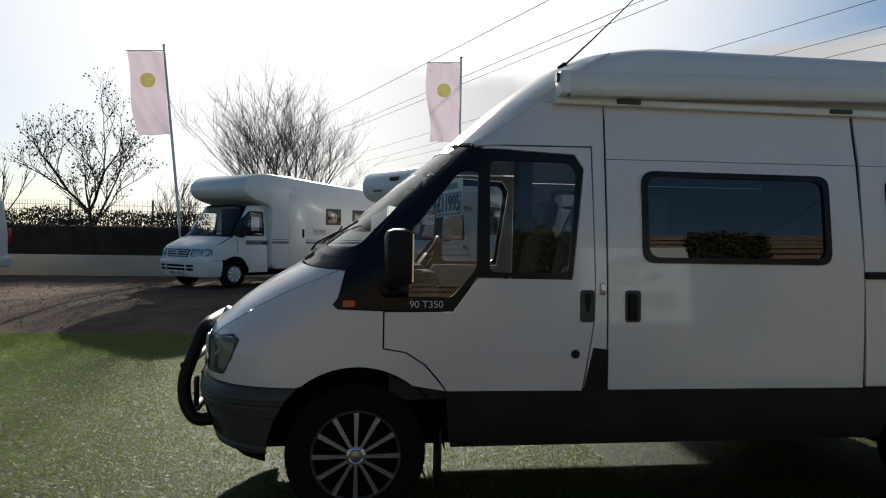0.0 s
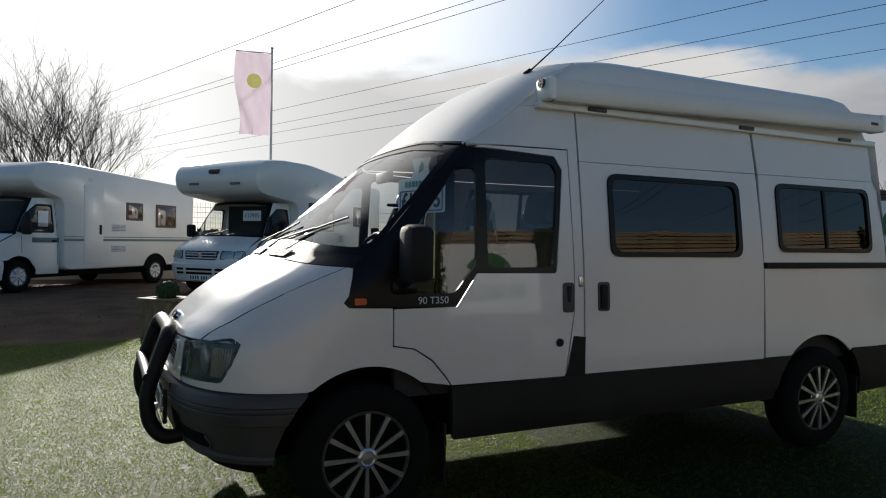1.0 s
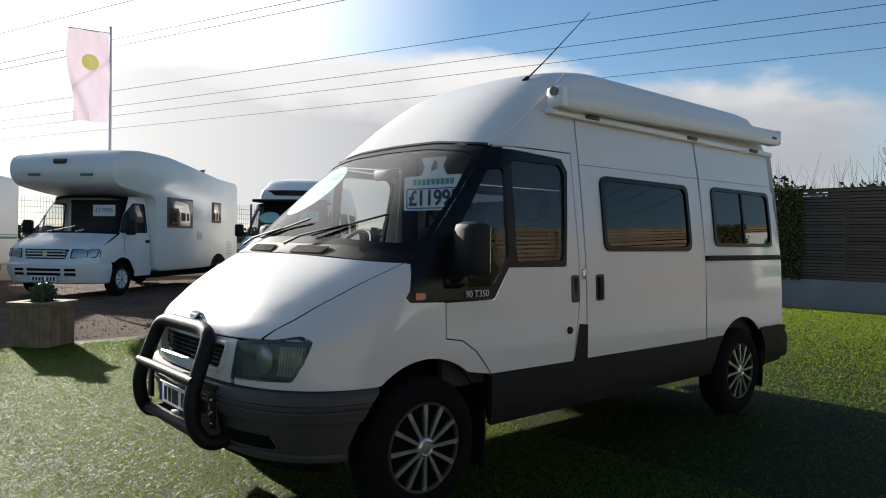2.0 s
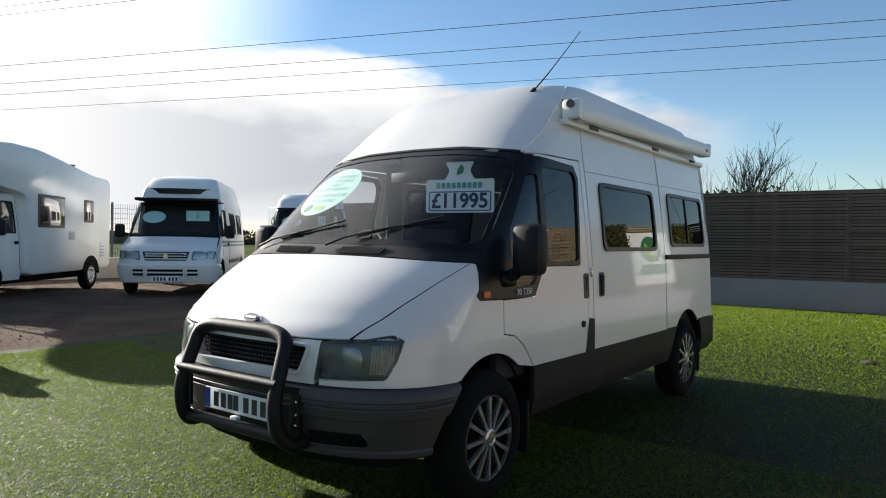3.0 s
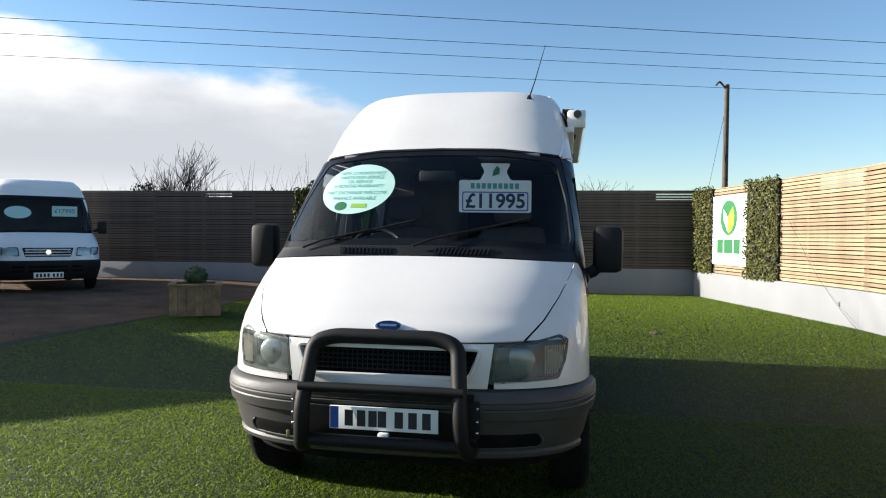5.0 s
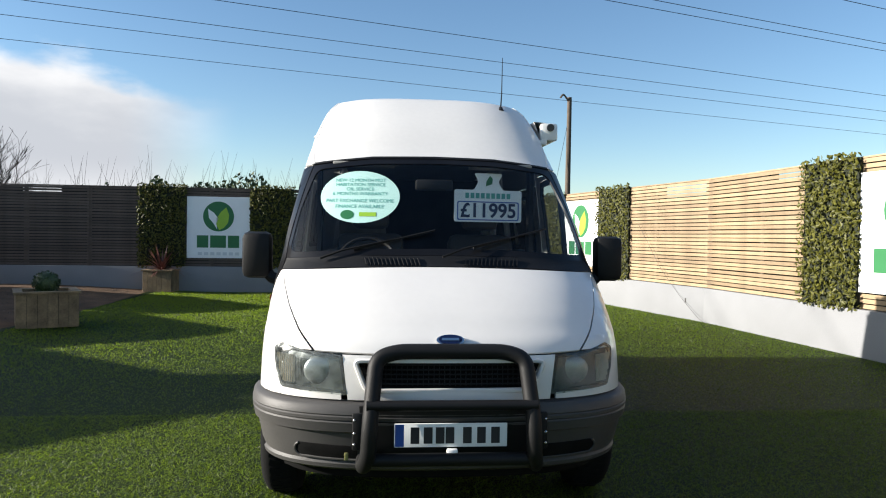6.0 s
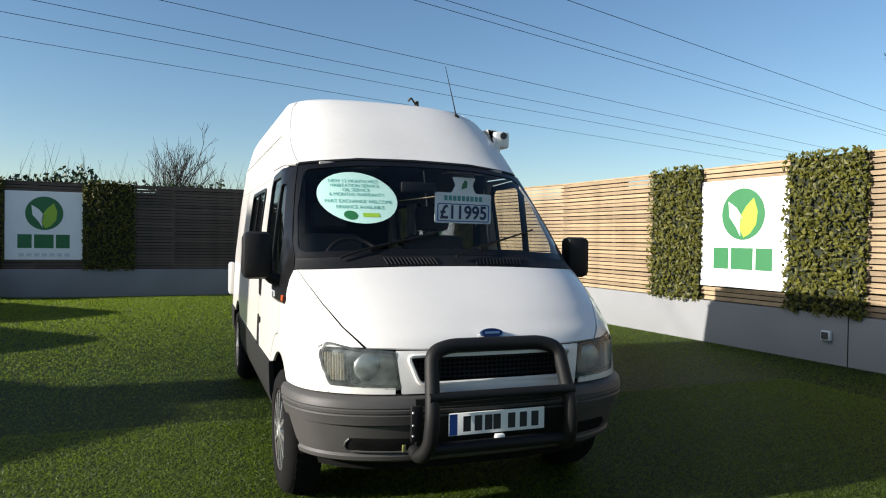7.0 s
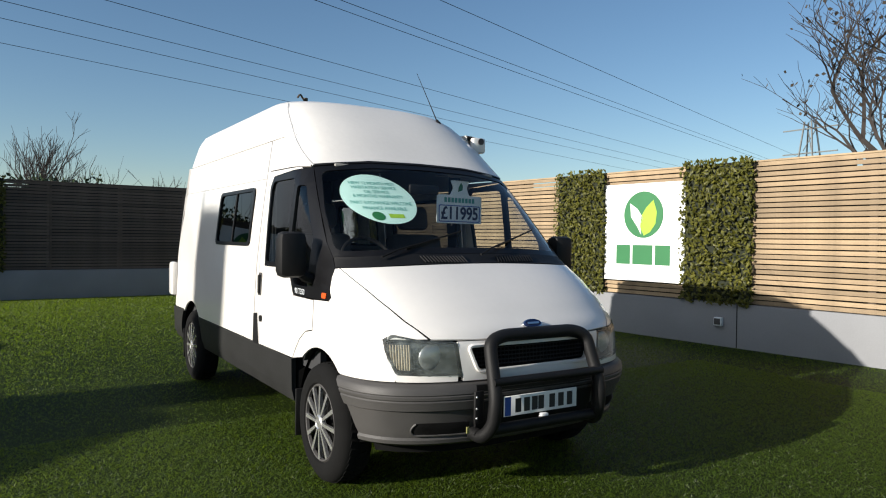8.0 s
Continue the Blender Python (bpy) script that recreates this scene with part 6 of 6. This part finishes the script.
def shrub_bank(name, x0, x1, y0, y1, z0, h, n, seed, label, material=TWIG, leaf=0.09, twigs=400, rag=1.0):
    """A ragged bank of scrub: twigs and small leaves that thin out towards the top."""
    rnd = random.Random(seed)
    sb = thing(name, label, "hedge")
    v, f = [], []
    for k in range(n):
        x, y = rnd.uniform(x0, x1), rnd.uniform(y0, y1)
        hh = h * (0.72 + 0.14 * (1 - rag) + rag * (0.28 * noise.noise(Vector((x * 0.6, y * 0.6, seed))) + 0.12 * noise.noise(Vector((x * 2.7, y * 2, seed)))))
        c = Vector((x, y, z0 + hh * rnd.random() ** 0.6))
        r = Euler((rnd.uniform(0, 6), rnd.uniform(0, 6), rnd.uniform(0, 6))).to_matrix()
        s = leaf * rnd.uniform(0.5, 1.4)
        i = len(v)
        v += [tuple(c + r @ Vector(q) * s) for q in ((-0.6, 0, 0), (0, 0.4, 0.1), (0.7, 0, 0), (0, -0.4, 0.1))]
        f += [(i, i + 1, i + 2, i + 3)]
    me = bpy.data.meshes.new("scrub_leaves")
    me.from_pydata(v, [], f)
    me.materials.append(material)
    ob = new("scrub_leaves", me)
    ob.parent = sb
    tagged(ob, kind="stuff")
    bm = bmesh.new()
    for k in range(twigs):
        x, y = rnd.uniform(x0, x1), rnd.uniform(y0, y1)
        hh = h * rnd.uniform(0.75, 1.12)
        a = Vector((x, y, z0 + hh * 0.4))
        d = Vector((rnd.uniform(-0.4, 0.4), rnd.uniform(-0.4, 0.4), 1)).normalized()
        tube(bm, [a, a + d * hh * 0.3 + Vector((rnd.uniform(-0.12, 0.12), rnd.uniform(-0.1, 0.1), 0)), a + d * hh * rnd.uniform(0.42, 0.56) + Vector((rnd.uniform(-0.2, 0.2), 0, 0))], 0.008, 3, 0.002)
    tagged(part("scrub_mass", bm, BARK, sb), kind="stuff")
    part("core", slab(x0, x1, y0 + (y1 - y0) * 0.3, y0 + (y1 - y0) * 0.7, z0 - 0.2, z0 + h * 0.62, 0.2), TWIG, sb)


bare_tree("tree", -9.95, 24, 0.2, 7.3, 1.15, 11, "bare winter tree with a few dead brown leaves", depth=6, leaves=1100, trunk=0.11, first=0.28, kids=(3, 3, 3), thin=0.005)
bare_tree("tree", -2.5, 24.5, 0.2, 9.8, 1.05, 23, "tall bare many-stemmed winter tree", depth=5, stems=7, trunk=0.05, first=0.27, fan=0.42, kids=(3, 3, 3), wave=0.08, thin=0.0045)
bare_tree("tree", -6.3, 23, 0.2, 4.5, 0.7, 31, "small bare winter tree", depth=4, stems=2, trunk=0.05)
bare_tree("tree", -13.0, 23, 0.2, 5.0, 0.5, 37, "thin bare winter sapling", depth=3, trunk=0.05)
shrub_bank("scrub_bank", -34, -4.6, 17.4, 19.6, 0.2, 2.35, 60000, 3, "dark dense winter scrub behind the low wall", leaf=0.06, twigs=500, rag=0.35)
shrub_bank("scrub_bank", -4.6, 2.0, 18.2, 20, 0.2, 1.5, 4000, 4, "lower dark winter scrub behind the low wall", twigs=200)
bare_tree("tree", 18, 1.7, 0.2, 4.4, 0.8, 41, "bare bushy winter tree behind the fence", depth=5, stems=2, trunk=0.06, first=0.34)
bare_tree("tree", 18.6, 0.3, 0.2, 3.6, 1.1, 43, "low spreading bare winter tree behind the fence", depth=4, stems=2, trunk=0.05, first=0.36)
bare_tree("tree", 19, -1.6, 0.2, 3.3, 1.0, 47, "low spreading bare winter tree behind the fence", depth=4, stems=2, trunk=0.05, first=0.36)
bare_tree("tree", 18.4, 12.7, 0.2, 4.3, 0.9, 53, "bare bushy winter tree behind the fence", depth=5, stems=3, trunk=0.06, first=0.33)
shrub_bank("scrub_bank", 17.0, 18.4, 10.5, 13.8, 0.2, 3.3, 5000, 6, "dense dark shrub behind the fence", twigs=300)
shrub_bank("scrub_bank", 14.3, 15.4, 0.4, 8.4, 0.2, 3.35, 14000, 7, "leafy hedge showing over the slatted fence", material=BOXLEAF, leaf=0.1, twigs=260)
shrub_bank("scrub_bank", 22, 24, 13, 24, 0.2, 3.3, 4000, 9, "distant bare scrub behind the fence", twigs=400)
bare_tree("tree", 1.9, -10.4, 0, 7.9, 1.5, 61, "large spreading bare tree behind the cedar fence", depth=6, trunk=0.13, leaves=500, first=0.29, kids=(3, 3, 3))

# far tree lines over the fields
for k, (x0, x1, y, h) in enumerate(((-140, 160, 190, 5.0), (20, 160, 120, 3.0))):
    rnd = random.Random(70 + k)
    tl = thing("tree_line", "distant dark line of field trees", "trees", kind="stuff")
    v, f = [], []
    for j in range(9000):
        x = rnd.uniform(x0, x1)
        hh = h * max(0.25, 0.6 + 0.7 * noise.noise(Vector((x * 0.06, k, 2))) + 0.3 * noise.noise(Vector((x * 0.3, k, 5))))
        c = Vector((x, y + rnd.uniform(-3, 3), 0.2 + hh * rnd.random() ** 0.7))
        s = rnd.uniform(0.25, 0.6)
        i = len(v)
        v += [(c.x - s, c.y, c.z - s * 0.5), (c.x + s * 0.8, c.y, c.z - s * 0.4), (c.x + rnd.uniform(-0.4, 0.4), c.y, c.z + s)]
        f += [(i, i + 1, i + 2)]
    me = bpy.data.meshes.new("far_foliage")
    me.from_pydata(v, [], f)
    me.materials.append(TWIG)
    ob = new("far_foliage", me)
    ob.parent = tl
    tagged(ob, kind="stuff")

# ---- overhead lines ----
pl = thing("utility_pole", "tall weathered timber utility pole behind the corner", "pole", pose(16.0, -5.06, 0))
part("pole_shaft", tube(bmesh.new(), [(0, 0, 0), (0.0, 0, 3), (0.02, -0.02, 5.6)], 0.09, 10, 0.065), POSTM, pl)
part("pole_bracket", tube(bmesh.new(), bend([(0.02, -0.02, 5.45), (-0.1, 0.2, 5.68), (-0.16, 0.3, 5.55)], 0.08), 0.03, 6), POSTM, pl)
part("stay_wire", tube(bmesh.new(), [(0.02, 0, 5.0), (-0.2, 0.7, 1.5)], 0.006, 4), CABLE, pl)
for x0, sag in ((21.0, 0.5), (24.0, 0.5), (26.2, 0.5), (30.0, 0.6), (15.2, 0.4), (14.5, 0.4), (11.8, 0.4)):
    w = thing("power_line", "thin dark overhead power line", "cable", group="overhead power lines")
    pts = []
    for k in range(31):
        y = -80 + k * 5.0
        pts.append((x0 - 0.34 * y, y, 9.0 + 0.6 * sag * ((y + 2) / 78) ** 2))
    part("wire", tube(bmesh.new(), pts, 0.011, 5), CABLE, w)
py_ = thing("pylon", "far lattice electricity pylon on the horizon", "pylon", pose(52, -95, 2))
bm = bmesh.new()
for sx in (-1, 1):
    for sy in (-1, 1):
        tube(bm, [(sx * 2.4, sy * 2.4, -2.1), (sx * 0.5, sy * 0.5, 17)], 0.12, 4)
for z in (4, 8, 12, 16):
    q = 2.2 - 1.7 * z / 17
    tube(bm, [(-q, -q, z), (q, q, z - 3.2)], 0.07, 4)
    tube(bm, [(q, -q, z), (-q, q, z - 3.2)], 0.07, 4)
for z in (12.5, 16):
    tube(bm, [(-4, 0, z), (4, 0, z)], 0.12, 4)
part("lattice", bm, GALV, py_)

# ---- loose stones on the gravel, blades of the turf ----


def scatter(name, label, cat, pts, tri, material, seed):
    """tri: triangles per item, as a function of the random generator giving k vertices of one item; all joined."""
    v = tri(pts, np.random.RandomState(seed))
    k = v.shape[1]
    me = bpy.data.meshes.new(name)
    faces = np.arange(len(v) * k).reshape(-1, 3)
    me.from_pydata(v.reshape(-1, 3).tolist(), [], faces.tolist())
    me.materials.append(material)
    return tagged(new(name, me), label, cat, kind="stuff")


rs = np.random.RandomState(4)
N = 480000
bx = np.concatenate([rs.uniform(-4.8, 1.6, N), rs.uniform(-9.5, 13.5, N)])
by = np.concatenate([rs.uniform(-4.6, 5.6, N), rs.uniform(-6.3, 5.6, N)])
inside = by > np.interp(bx, [-9.5, 7.7, 13.5], [-6.9, -5.28, -3.9])
bx, by = bx[inside], by[inside]


def blades(p, r):
    x, y = p
    n = len(x)
    a = r.uniform(0, 6.283, n)
    far = np.clip(np.hypot(x + 1.5, y) / 5.0, 0.8, 2.6)
    h, w = r.uniform(0.007, 0.019, n) * np.sqrt(far), r.uniform(0.0016, 0.0032, n) * far
    lx, ly = r.normal(0, 0.019, n), r.normal(-0.004, 0.019, n)
    t = np.clip((y - 4.0) / 5.0, 0, 1)
    z = 0.2 * t * t * (3 - 2 * t)
    out = np.empty((n, 3, 3))
    out[:, 0] = np.stack([x - w * np.cos(a), y - w * np.sin(a), z], 1)
    out[:, 1] = np.stack([x + w * np.cos(a), y + w * np.sin(a), z], 1)
    out[:, 2] = np.stack([x + lx, y + ly, z + h], 1)
    return out


def blade_material():
    m = cloth("turf_blade", (0.31, 0.45, 0.018))
    n, l = m.node_tree.nodes, m.node_tree.links
    p = n["Principled BSDF"]
    l.remove(p.inputs["Base Color"].links[0])
    p.inputs["Base Color"].default_value, p.inputs["Roughness"].default_value = (0.046, 0.080, 0.003, 1), 0.5
    p.inputs["Specular IOR Level"].default_value = 0.65
    n["Mix Shader"].inputs[0].default_value = 0.45
    return m


scatter("turf_blades", "short bright green artificial grass blades", "grass", (bx, by), blades, blade_material(), 5)
M = 26000
sx, sy = rs.uniform(-9, 13, M), rs.uniform(5.9, 16.5, M)


def stones(p, r):
    x, y = p
    n = len(x)
    t = np.clip((y - 4.0) / 5.0, 0, 1)
    z = 0.2 * t * t * (3 - 2 * t) - 0.014
    s = r.uniform(0.006, 0.016, n) * np.where(r.uniform(0, 1, n) > 0.93, 1.8, 1.0)
    c = np.stack([x, y, z], 1)
    out = []
    base = np.array([[1, 0, 0], [-0.5, 0.87, 0], [-0.5, -0.87, 0], [0, 0, 0.9]])
    a = r.uniform(0, 6.283, n)
    ca, sa = np.cos(a), np.sin(a)
    q = []
    for b in base:
        q.append(c + np.stack([(b[0] * ca - b[1] * sa) * s, (b[0] * sa + b[1] * ca) * s, b[2] * s], 1))
    for i, j, k in ((0, 1, 3), (1, 2, 3), (2, 0, 3)):
        out += [q[i], q[j], q[k]]
    return np.stack(out, 1)


scatter("loose_stones", "small loose brown and grey gravel stones", "gravel", (sx, sy), stones, mat("stone_chips", (0.15, 0.11, 0.08), 0.9, var=0.3, scale=3, bscale=12), 6)
